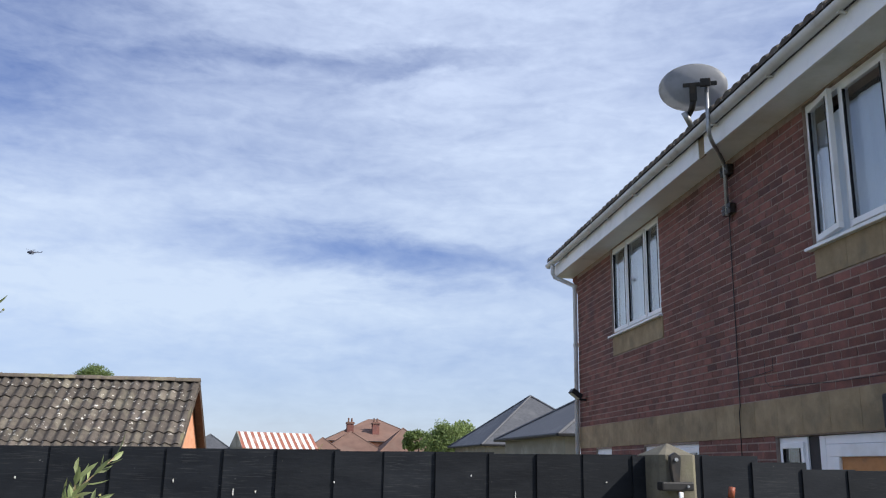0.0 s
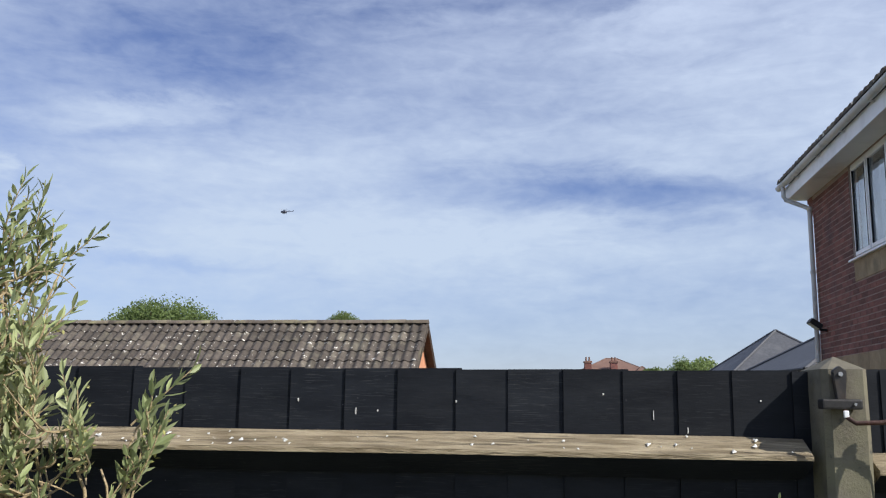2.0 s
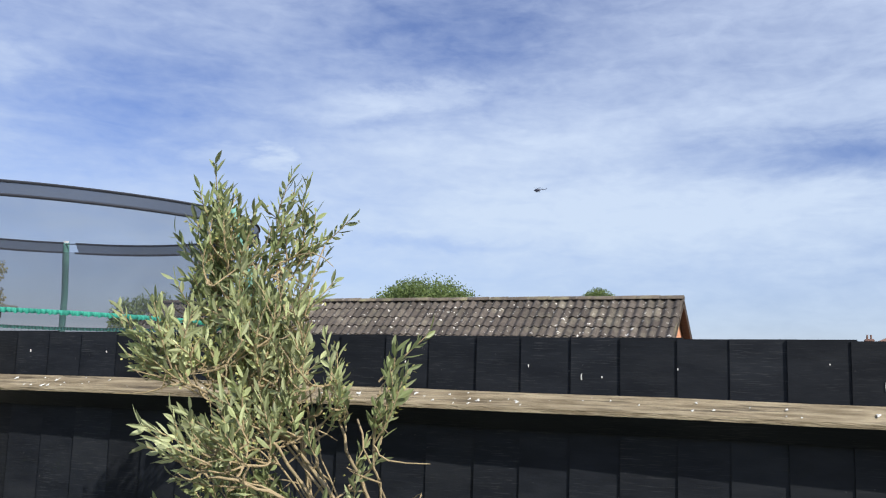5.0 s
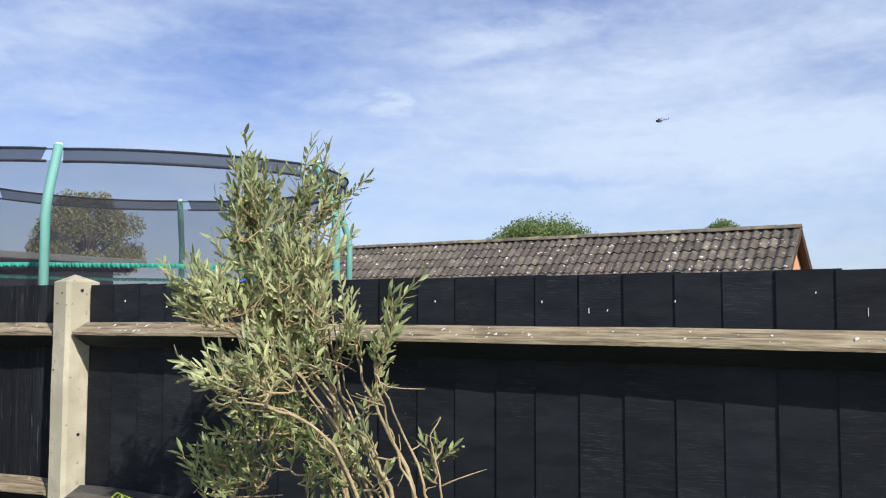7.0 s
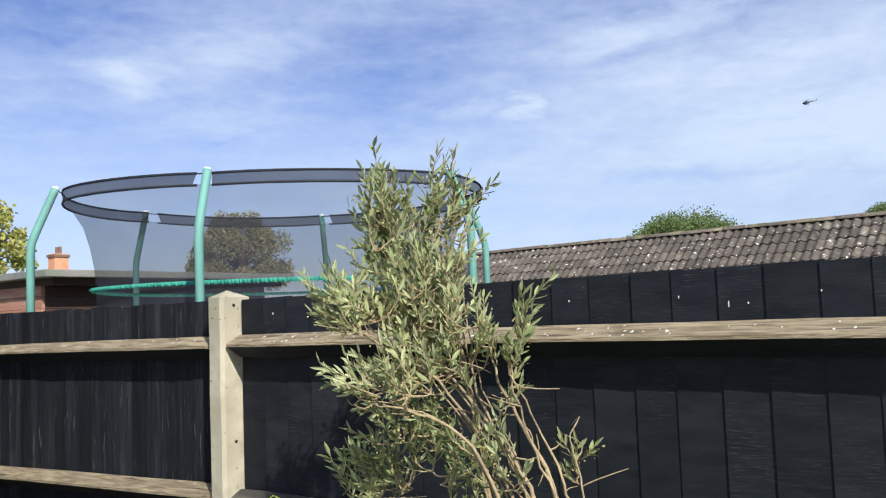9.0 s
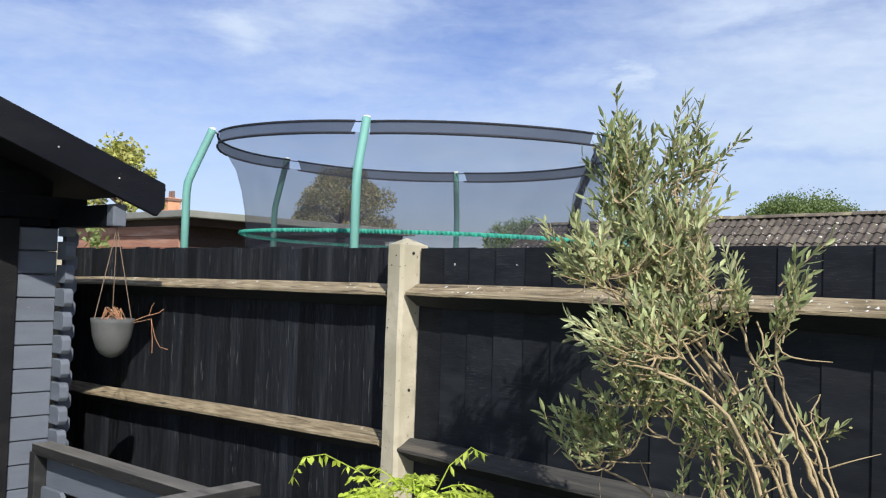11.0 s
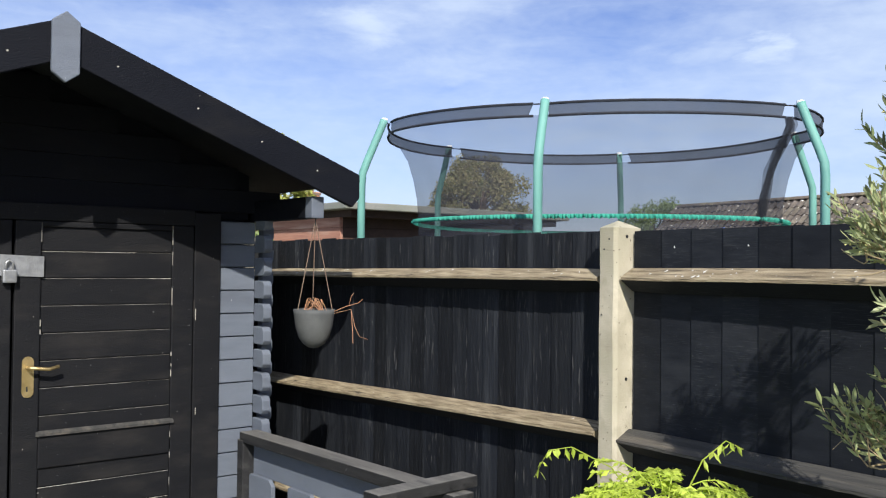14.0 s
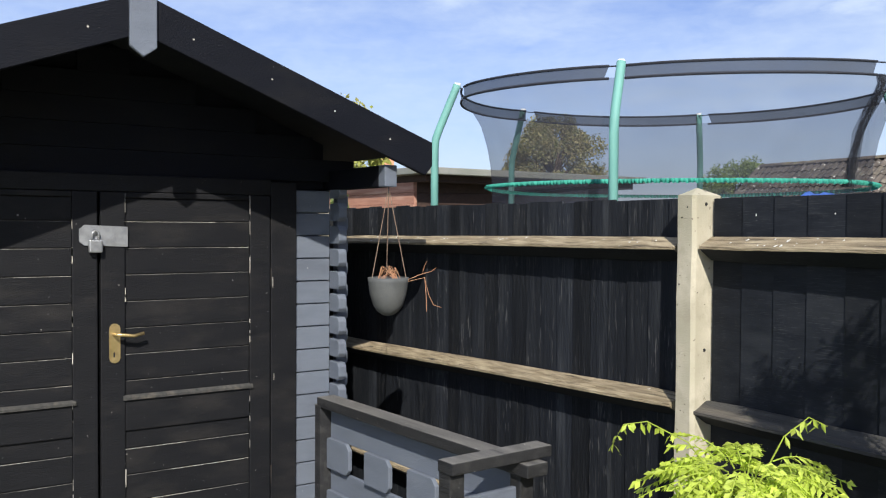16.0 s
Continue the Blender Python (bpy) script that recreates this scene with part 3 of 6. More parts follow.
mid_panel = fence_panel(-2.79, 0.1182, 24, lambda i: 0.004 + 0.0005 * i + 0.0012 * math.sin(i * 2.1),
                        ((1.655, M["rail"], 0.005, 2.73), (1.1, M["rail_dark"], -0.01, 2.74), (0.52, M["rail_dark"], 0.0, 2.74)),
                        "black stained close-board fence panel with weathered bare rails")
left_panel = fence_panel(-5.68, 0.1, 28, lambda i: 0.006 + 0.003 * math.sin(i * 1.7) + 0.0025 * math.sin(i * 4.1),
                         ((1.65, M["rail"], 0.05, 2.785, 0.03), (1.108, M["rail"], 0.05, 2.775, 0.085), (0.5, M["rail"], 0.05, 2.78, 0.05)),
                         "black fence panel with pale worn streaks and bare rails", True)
right_panel = fence_panel(-0.02, 0.132, 18, lambda i: 0.02 - (0.012 if i > 1 else 0) - (0.014 if i > 2 else 0) - 0.001 * i,
                          ((1.63, M["rail"], 0.086, 2.38), (1.06, M["rail_dark"], 0.086, 2.38), (0.5, M["rail_dark"], 0.086, 2.38)),
                          "black stained fence panel with lower uneven top")
far_panel = fence_panel(-8.66, 0.118, 25, lambda i: 0.0, ((1.65, M["rail"], 0.01, 2.9),), "black fence panel running on behind the shed")
concrete_post("pale concrete fence post with dark bolt holes", -2.883, -2.797, 1.835, M["concrete"], 0.026)
old_post = concrete_post("lichen-grey concrete fence post holding a black latch", -0.039, 0.054, 1.838, M["concrete_old"], 0.028, False)
concrete_post("concrete fence post behind the shed", -5.77, -5.685, 1.835, M["concrete"], 0.026)

# droppings and scratches on the boards
bm = bmesh.new()
for x, z, w, h in ((-1.433, 1.765, 0.004, 0.008), (-0.993, 1.741, 0.004, 0.022), (-0.946, 1.742, 0.004, 0.007), (-0.777, 1.764, 0.004, 0.008),
                   (-0.465, 1.783, 0.004, 0.006), (-0.137, 1.773, 0.0045, 0.005), (-1.119, 1.763, 0.003, 0.011), (-2.623, 1.768, 0.004, 0.012),
                   (-0.36, 1.74, 0.002, 0.03), (-0.29, 1.71, 0.003, 0.02), (-2.35, 1.77, 0.004, 0.008)):
    w, h = w * 0.34, h * 0.42
    face = -0.0175 + 0.0055 * (((x + 2.79) / 0.1182) % 1)
    ring = [bm.verts.new((x + w * math.cos(a) * (1 + 0.3 * math.sin(3 * a + x * 40)), face, z + h * math.sin(a) * (1 + 0.2 * math.cos(2 * a)))) for a in (2 * math.pi * k / 10 for k in range(10))]
    bm.faces.new(ring)
ext = bmesh.ops.extrude_face_region(bm, geom=list(bm.faces))
for v in ext["geom"]:
    if isinstance(v, bmesh.types.BMVert):
        v.co.y += 0.012
ob = part("bird_dropping", bm, M["dropping"], mid_panel, "dried white bird droppings", kind="stuff")
ob.location = (2.79, 0, 0)

# droppings splashed on the sloping face of the top rails
splash_r = random.Random(17)


def splashes(panel, x0, x1, z, count, fall=0.0):
    bm = bmesh.new()
    for k in range(count):
        x, q = splash_r.uniform(x0, x1), splash_r.uniform(0.1, 0.95)
        zz = z - fall * (x1 - x) / (x1 - x0)
        size = splash_r.choice((0.0016, 0.0022, 0.003, 0.0045))
        lean = splash_r.uniform(-0.5, 0.5)
        mid = Vector((x, -0.031 - 0.064 * q, zz + 0.0475 - 0.0325 * q))
        down = Vector((0, -0.895, -0.447))
        ring = []
        for i in range(9):
            a = 2 * math.pi * i / 9
            g = 1 + 0.35 * math.sin(3 * a + k)
            ring.append(bm.verts.new(mid + Vector((1, 0, 0)) * size * g * (math.cos(a) + lean * math.sin(a)) + down * size * 1.5 * g * math.sin(a)))
        tip = bm.verts.new(mid + Vector((0, -0.0008, 0.0018)))
        for i in range(9):
            bm.faces.new((ring[i], ring[(i + 1) % 9], tip))
    part("bird_dropping", bm, M["dropping"], panel, "dried white bird droppings on the rail", kind="stuff")


splashes(mid_panel, 0.1, 2.7, 1.655, 60)
splashes(left_panel, 0.1, 2.7, 1.65, 26, 0.03)

# ---- brick house with white eaves ----
HOUSE = pose(3.95, 9.6, 0, 0, 0, -4.86)
house = thing("brick_house", "two-storey red brick house with white fascia and plastic windows", "house", HOUSE)
# openings along the wall: (y0, y1, z0, z1)
W1, W2 = (-1.89, 0.03, 3.64, 4.9), (-7.2, -5.34, 3.62, 4.88)
G1, G2, G3 = (0.2, 0.95, 1.15, 2.09), (-2.8, -1.1, 1.15, 2.09), (-7.3, -4.47, 0.1, 2.105)
END, FRONT, TOP = 1.78, -9.2, 4.97
openings = (W1, W2, G1, G2, G3)

# the wall behind the bricks, as blocks round the openings
bm = bmesh.new()
cuts = sorted({FRONT, END, *(v for o in openings for v in o[:2])})
for a, b in zip(cuts, cuts[1:]):
    z = 0.0
    for o in sorted((o for o in openings if o[0] <= a and o[1] >= b), key=lambda o: o[2]):
        box(bm, 0.0, 0.28, a, b, z, o[2])
        z = o[3]
    box(bm, 0.0, 0.28, a, b, z, TOP)
wall = part("wall", bm, M["mortar"], house)
part("gable_wall", boxed(0.28, 8.0, END - 0.28, END, 0, TOP), M["brick"], house)
part("gable_wall", boxed(0.28, 8.0, FRONT, FRONT + 0.28, 0, TOP), M["brick"], house)
part("back_wall", boxed(8.0, 8.28, FRONT, END, 0, TOP), M["brick"], house)
part("floor_slab", boxed(0.29, 7.99, FRONT + 0.29, END - 0.29, 2.45, 2.6), M["room"], house)
part("ceiling_slab", boxed(0.29, 7.99, FRONT + 0.29, END - 0.29, 4.9, 4.96), M["room"], house)


def tan_blocks(y0, y1, z0, z1, n):
    bm = bmesh.new()
    w = (y1 - y0) / n
    for i in range(n):
        box(bm, -0.012, 0.1, y0 + i * w + 0.0015, y0 + (i + 1) * w - 0.0015, z0, z1, 0.002)
    return bm


part("lintel_band", tan_blocks(FRONT, END - 0.002, 2.115, 2.436, 26), M["stone"], house, "tan stone band above the ground floor openings", kind="stuff")
part("window_apron", tan_blocks(-1.93, -0.01, 3.352, 3.615, 4), M["stone"], house, "tan block panel under the window")
part("window_apron", tan_blocks(-7.2, -5.37, 3.352, 3.6, 4), M["stone"], house, "tan block panel under the window")


def casement_window(o, splits, open_leaf=None, backing="blind"):
    """A white plastic window in an opening, with its sill, mullions, panes and what hangs behind it."""
    y0, y1, z0, z1 = o
    win = part("window", boxed(0.055, 0.075, y0, y1, z0, z0 + 0.004), M["upvc"], house)
    fr, mt = 0.045, M["upvc"]
    for a in ((y0, y1, z0, z0 + fr), (y0, y1, z1 - fr, z1), (y0, y0 + fr, z0 + fr, z1 - fr), (y1 - fr, y1, z0 + fr, z1 - fr)):
        part("frame_bar", boxed(0.03, 0.1, *a, bevel=0.006), mt, win)
    part("sill", boxed(-0.06, 0.1, y0 - 0.04, y1 + 0.04, z0 - 0.03, z0 - 0.002, bevel=0.006), mt, win)
    edges = [y0 + fr, *splits, y1 - fr]
    for s in splits:
        part("mullion", boxed(0.03, 0.1, s - 0.025, s + 0.025, z0 + fr, z1 - fr, bevel=0.005), mt, win)
    for k, (a, b) in enumerate(zip(edges, edges[1:])):
        a2, b2 = a + (0.025 if k else 0), b - (0.025 if k < len(edges) - 2 else 0)
        hinge = b2 if open_leaf == k else 0.0
        swing = pose(0.035, hinge, 0, 0, 0, -9) if open_leaf == k else Matrix.Identity(4)
        for c in ((a2, b2, z0 + fr, z0 + fr + 0.05), (a2, b2, z1 - fr - 0.05, z1 - fr), (a2, a2 + 0.045, z0 + fr + 0.05, z1 - fr - 0.05), (b2 - 0.045, b2, z0 + fr + 0.05, z1 - fr - 0.05)):
            off = 0.035 if open_leaf == k else 0.0
            part("sash_bar", boxed(0.012 - off, 0.055 - off, c[0] - hinge, c[1] - hinge, c[2], c[3], bevel=0.006), mt, win).matrix_local = swing
        off = 0.035 if open_leaf == k else 0.0
        g = part("pane", boxed(0.03 - off, 0.036 - off, a2 + 0.045 - hinge, b2 - 0.045 - hinge, z0 + fr + 0.05, z1 - fr - 0.05), M["glass"], win)
        g.matrix_local = swing
        g.visible_shadow = False
        for c in ((a2 + 0.045, a2 + 0.055), (b2 - 0.055, b2 - 0.045)):
            part("gasket", boxed(0.008 - off, 0.03 - off, c[0] - hinge, c[1] - hinge, z0 + fr + 0.05, z1 - fr - 0.05), M["dark_gap"], win).matrix_local = swing
    # Curtain is coloured pale blue to carry the sky reflected in the panes.
    if backing:
        bm = bmesh.new()
        n = 40
        top = z1 - 0.16 if backing == "blind" else z1
        rows = [[bm.verts.new((0.125 + 0.008 * math.sin(i * 1.9) + 0.006 * math.sin(i * 0.7), y0 + (y1 - y0) * i / n, z)) for i in range(n + 1)] for z in (z0, top)]
        for i in range(n):
            bm.faces.new((rows[0][i], rows[0][i + 1], rows[1][i + 1], rows[1][i]))
        part("curtain", bm, M["blind"], win, "pale drawn blind, its colour carrying sky reflected in the glass")
    return win


casement_window(W1, (-1.36, -0.62))
casement_window(W2, (-6.5, -5.86), open_leaf=2)
casement_window(G1, (0.58,))
casement_window(G2, (-1.95,))
# garden door with its side window
casement_window((-4.95, -4.48, 1.1, 2.1), (), backing="")
door = part("garden_door", boxed(0.03, 0.1, -5.22, -5.135, 0.1, 2.1, bevel=0.006), M["upvc"], house, "white plastic glazed garden door")
for a in ((-6.55, -5.222, 2.03, 2.1), (-6.55, -6.48, 0.1, 2.03), (-5.3, -5.222, 0.12, 2.03)):
    part("frame_bar", boxed(0.03, 0.1, *a, bevel=0.006), M["upvc"], door)
for a in ((-6.475, -5.305, 1.93, 2.027), (-6.475, -6.35, 0.12, 1.93), (-5.44, -5.305, 0.12, 1.93)):
    part("stile", boxed(0.005, 0.06, *a, bevel=0.008), M["upvc"], door)
# Orange reflection in the glazed panel, put into its colour.
part("door_panel", boxed(0.03, 0.045, -6.35, -5.44, 0.12, 1.93), M["orange"], door, "door glass with an orange-brown reflection painted on")
part("dark_reveal", boxed(0.045, 0.1, -5.133, -4.952, 0.1, 2.1), M["dark_gap"], door)
part("wall_infill", boxed(0.0, 0.28, -7.3, -6.56, 0.1, 2.105), M["mortar"], house)
part("wall_infill", boxed(0.0, 0.28, -4.94, -4.48, 0.1, 1.06), M["mortar"], house)
part("wall_infill", boxed(0.0, 0.28, 0.2, 0.95, 1.0, 1.12), M["mortar"], house)
part("outside_lamp_box", boxed(-0.2, -0.012, -6.9, -6.36, 2.1, 2.34, bevel=0.02), M["dark_gap"], house, "black box canopy over the door")

# eaves: soffit, fascia in two lengths, gutter, tile edge
part("soffit", boxed(-0.3, 0.0, FRONT, END + 0.3, 4.9, 4.915), M["upvc"], house)
for a, b in ((-3.918, END + 0.32), (FRONT, -4.062)):
    part("fascia", boxed(-0.325, -0.3, a, b, 4.885, 5.09, bevel=0.003), M["upvc"], house, "white fascia board")
part("kneeler", boxed(-0.318, -0.302, -4.06, -3.92, 4.88, 5.09, bevel=0.003), M["stone"], house, "tan block between the fascia boards")
prof = [(-0.33 - 0.055 + 0.055 * math.cos(a), 5.13 + 0.06 * math.sin(a)) for a in (math.pi + math.pi * k / 10 for k in range(11))]
prof += [(-0.33 - 0.055 + 0.05 * math.cos(a), 5.13 + 0.054 * math.sin(a)) for a in (2 * math.pi - math.pi * k / 10 for k in range(11))]
part("gutter", prism(prof, "y", FRONT, END + 0.4), M["gutter"], house, "grey-white half-round gutter")
for y in (1.2, 0.1, -1.0, -2.1, -3.2, -4.4, -5.5, -6.6):
    part("gutter_bracket", boxed(-0.395, -0.32, y - 0.015, y + 0.015, 5.055, 5.07), M["gutter"], house)
pitch = math.tan(radians(32))
bm = prism([(-0.36, 5.15), (4.14, 5.15 + 4.5 * pitch), (8.64, 5.15), (8.64, 5.1), (4.14, 5.09 + 4.5 * pitch), (-0.36, 5.1)], "y", FRONT - 0.2, END + 0.33)
part("roof", bm, M["tile"], house)
edge_tile = bmesh.new()
arc = [(0.07 * math.cos(math.pi * k / 8), 0.04 * math.sin(math.pi * k / 8)) for k in range(9)]
rows = [[edge_tile.verts.new((x, y, z + x * pitch)) for y, z in [(0.09, -0.02), (0.09, 0.0), *arc, (-0.09, 0.0), (-0.09, -0.02)]] for x in (0, 0.42)]
for i in range(len(rows[0])):
    j = (i + 1) % len(rows[0])
    edge_tile.faces.new((rows[0][i], rows[0][j], rows[1][j], rows[1][i]))
edge_tile.faces.new(rows[0][::-1])
edge_tile.faces.new(rows[1])
edge_mesh = finish(edge_tile, "roof_tile", M["tile"])
y = END + 0.25
while y > FRONT:
    part("roof_tile", edge_mesh, None, house, loc=(-0.425, y, 5.185 + 0.003 * math.sin(y * 9)))
    y -= 0.18

# downpipe with its swan neck, floodlight, corbel
bm = tube([(-0.385, 1.9, 5.09), (-0.385, 1.9, 4.93), (-0.36, 1.88, 4.87), (-0.2, 1.77, 4.77), (-0.085, 1.71, 4.7), (-0.07, 1.7, 4.62), (-0.07, 1.7, 0.1)], 0.034, 12)
pipe = part("downpipe", bm, M["gutter"], house, "grey plastic downpipe", smooth=True)
for z in (4.66, 3.7, 2.45):
    part("pipe_clip", tube([(-0.07, 1.7, z), (-0.07, 1.7, z + 0.05)], 0.042, 12), M["gutter"], pipe)
corb = bmesh.new()
for k in range(4):
    box(corb, -0.002, 0.22, END, END + 0.28 - 0.065 * k, 4.83 - 0.075 * k, 4.9 - 0.075 * k)
part("corbel", corb, M["brick"], house, "stepped brick corbel under the gable verge")
tilt = pose(-0.17, 1.4, 2.93, 0, 36, 0)
lamp = part("floodlight", boxed(-0.09, 0.09, -0.1, 0.1, -0.04, 0.04, bevel=0.012), M["dark_gap"], house, "black outdoor floodlight on the corner")
lamp.matrix_local = tilt
part("lens", boxed(-0.075, 0.075, -0.085, 0.085, -0.044, -0.039), M["steel"], lamp)
part("bracket", tube([(-0.01, 1.4, 2.84), (-0.1, 1.4, 2.85), (-0.13, 1.4, 2.9)], 0.02, 8), M["dark_gap"], house, "black lamp bracket")

# aerial cable down the wall, with a loose loop
bm = tube([(-0.03, -3.9, 4.62), (-0.025, -3.9, 4.4), (-0.02, -3.88, 4.2), (-0.018, -3.87, 3.2), (-0.018, -3.86, 2.42), (-0.03, -3.86, 2.35), (-0.03, -3.86, 1.2)], 0.0052, 6)
part("cable", bm, M["cable"], house, "black aerial cable clipped to the brick", smooth=True)
bm = tube([(-0.02, -3.87, 2.66), (-0.02, -4.2, 2.67), (-0.02, -4.55, 2.69), (-0.02, -4.56, 2.8)], 0.003, 6)
tube([(-0.02, -4.4, 2.82), (-0.02, -4.4, 2.6), (-0.022, -4.48, 2.55), (-0.022, -5.5, 2.5), (-0.022, -8, 2.47)], 0.0026, 6, bm)
part("cable", bm, M["cable"], house, "thin black cable loop on the brick", smooth=True)

# ---- satellite dish on its cranked pole, fixed to the house ----
dish = thing("satellite_dish", "grey oval satellite dish on a cranked pole over the gutter", "satellite dish", HOUSE)
bm = tube([(-0.06, -3.93, 4.3), (-0.06, -3.93, 4.8), (-0.09, -3.96, 4.87), (-0.2, -4.1, 4.91), (-0.38, -4.38, 4.88), (-0.44, -4.45, 4.93), (-0.45, -4.46, 5.02), (-0.45, -4.46, 5.46)], 0.02, 10)
part("pole", bm, M["steel"], dish, "galvanised cranked pole", smooth=True)
for z in (4.36, 4.77):
    pl = part("wall_bracket", boxed(-0.075, -0.012, -4.02, -3.84, z - 0.05, z + 0.05, bevel=0.008), M["iron"], dish)
    for s in (-0.06, 0.06):
        part("bolt", tube([(-0.076, -3.93 + s, z), (-0.09, -3.93 + s, z)], 0.012, 6), M["steel"], pl)
bm = bmesh.new()
rings = []
for r in range(9):
    q = r / 8
    rings.append([bm.verts.new((0.325 * q * math.cos(a), 0.09 * q * q - 0.0, 0.232 * q * math.sin(a))) for a in (2 * math.pi * k / 40 for k in range(40))])
for a, b in zip(rings[1:], rings[2:]):
    for k in range(40):
        bm.faces.new((a[k], a[(k + 1) % 40], b[(k + 1) % 40], b[k]))
bm.faces.new(rings[1])
for v in rings[0]:
    bm.verts.remove(v)
lip = [bm.verts.new(v.co + Vector((v.co.x * 0.02, 0.012, v.co.z * 0.02))) for v in rings[8]]
for k in range(40):
    bm.faces.new((rings[8][k], rings[8][(k + 1) % 40], lip[(k + 1) % 40], lip[k]))
bmesh.ops.solidify(bm, geom=list(bm.faces), thickness=0.004)
refl = part("reflector", bm, M["dish"], dish, "grey perforated reflector", smooth=True)
refl.matrix_local = pose(-0.55, -4.39, 5.46, 14, 0, -22)
BACK = pose(-0.55, -4.39, 5.46, 14, 0, -22)
br = part("mount", boxed(-0.1, 0.22, -0.075, -0.045, -0.02, 0.02, bevel=0.006), M["iron"], dish, "dark mounting bar behind the reflector")
br.matrix_local = BACK
part("clamp", boxed(0.06, 0.16, -0.1, -0.05, -0.03, 0.05, bevel=0.01), M["iron"], br)
part("pivot", boxed(-0.04, 0.03, -0.08, -0.02, -0.16, 0.02, bevel=0.01), M["iron"], br)
arm = part("feed_arm", tube([(-0.005, -0.05, -0.14), (-0.02, -0.02, -0.22), (-0.05, 0.05, -0.27)], 0.03, 8), M["iron"], dish, "feed arm under the reflector", smooth=True)
arm.matrix_local = BACK
part("receiver_head", tube([(-0.1, 0.0, -0.25), (-0.07, 0.01, -0.31), (-0.03, 0.02, -0.4)], 0.03, 10), M["steel"], arm, smooth=True)

# ---- long tiled outbuilding beyond the fence ----
GAR = pose(-1.95, 14.78, 0, 0, 0, -6.0)
garage = thing("tiled_outbuilding", "long low building with lichen-spotted brown tiled roof", "outbuilding", GAR)
RZ, TG = 3.3, math.tan(radians(41))
LEN = 12.75
# local x runs back along the ridge as -x, local -y faces the garden
EAVE = 2.0
bm = prism([(-EAVE, RZ - 0.08 - EAVE * TG), (0, RZ - 0.08), (EAVE, RZ - 0.08 - EAVE * TG), (EAVE, RZ - 0.14 - EAVE * TG), (0, RZ - 0.16), (-EAVE, RZ - 0.14 - EAVE * TG)], "x", -LEN, 0)
part("roof_deck", bm, M["bargeboard"], garage)
bm = prism([(-1.75, 0), (1.75, 0), (1.75, RZ - 0.16 - 1.75 * TG), (0, RZ - 0.16), (-1.75, RZ - 0.16 - 1.75 * TG)], "x", -LEN + 0.15, -0.16)
part("wall", bm, M["orange_brick"], garage, "orange brick gable wall")
for s in (-1, 1):
    prof = [(s * 0.0, RZ - 0.03), (s * EAVE, RZ - 0.03 - EAVE * TG), (s * EAVE, RZ - 0.2 - EAVE * TG), (s * 0.0, RZ - 0.2)]
    part("bargeboard", prism(prof, "x", -0.028 if s > 0 else -0.05, 0.0), M["bargeboard"] if s > 0 else M["ridge"], garage)
# interlocking tiles: a roll and a flat pan, overlapping downhill
bm = bmesh.new()
wv = [(-0.175 + 0.35 * k / 16, 0.021 - 0.021 * math.cos(4 * math.pi * k / 16)) for k in range(17)]
a = [bm.verts.new((x, 0, z + 0.032)) for x, z in wv]
b = [bm.verts.new((x, 0.36, z + 0.008)) for x, z in wv]
c = [bm.verts.new((x, 0.004, z + 0.004)) for x, z in wv]
for i in range(len(wv) - 1):
    bm.faces.new((a[i], a[i + 1], b[i + 1], b[i]))
    bm.faces.new((c[i], c[i + 1], a[i + 1], a[i]))
tile_mesh = finish(bm, "roof_tile", M["tile"])
slope = radians(41)
rows_n, cols_n, gauge = 9, 37, 0.292
rest = []
for r in range(rows_n):
    for col in range(cols_n):
        x = -0.17 - col * 0.346
        d = 0.02 + (r + 1) * gauge
        m = pose(x + rng.uniform(-0.006, 0.006), -d * math.cos(slope), RZ - 0.085 - d * math.sin(slope) + rng.uniform(-0.004, 0.006), 41 + rng.uniform(-1.2, 1.2), 0, rng.uniform(-1, 1))
        if r < 8 and col < 37:
            ob = part("roof_tile", tile_mesh, None, garage)
            ob.matrix_local = m
        else:
            rest.append(m)
bm = bmesh.new()
for m in rest:
    bm.from_mesh(tile_mesh)
    bm.verts.ensure_lookup_table()
    bmesh.ops.transform(bm, matrix=m, verts=bm.verts[-len(tile_mesh.vertices):])
part("lower_tiles", bm, M["tile"], garage, kind="stuff")
bm = bmesh.new()
arc = [(0.11 * math.cos(t), 0.075 * math.sin(t)) for t in (math.pi * k / 8 for k in range(9))]
ra = [bm.verts.new((0.0, y, z)) for y, z in arc]
rb = [bm.verts.new((-0.44, y * 0.93, z * 0.93)) for y, z in arc]
for i in range(8):
    bm.faces.new((ra[i], ra[i + 1], rb[i + 1], rb[i]))
bm.faces.new(ra[::-1])
ridge_mesh = finish(bm, "ridge_tile", M["ridge"], True)
for k in range(29):
    ob = part("ridge_tile", ridge_mesh, None, garage, loc=(-k * 0.436, 0, RZ - 0.075 + rng.uniform(-0.004, 0.006)))

# ---- black and grey log cabin shed ----
shed = thing("garden_shed", "black and slate-grey log cabin shed with double doors", "shed", pose(-4.61, -1.563, 0))
RIDGE, EAVE_Y, EAVE_Z, OUT = 2.545, 1.22, 2.085, 0.58
RS = (RIDGE - EAVE_Z) / EAVE_Y
LOG = 0.1065
grey_log = finish(prism([(0, 0.0055), (0.0, LOG - 0.0055), (-0.012, LOG - 0.001), (-0.045, LOG - 0.001), (-0.045, 0.001), (-0.012, 0.001)], "y", 0.842, 1.02), "log", M["shed_grey"])
body = part("wall", boxed(-2.6, -0.047, -0.985, 0.985, 0.03, 1.98), M["shed_shade_black"], shed)
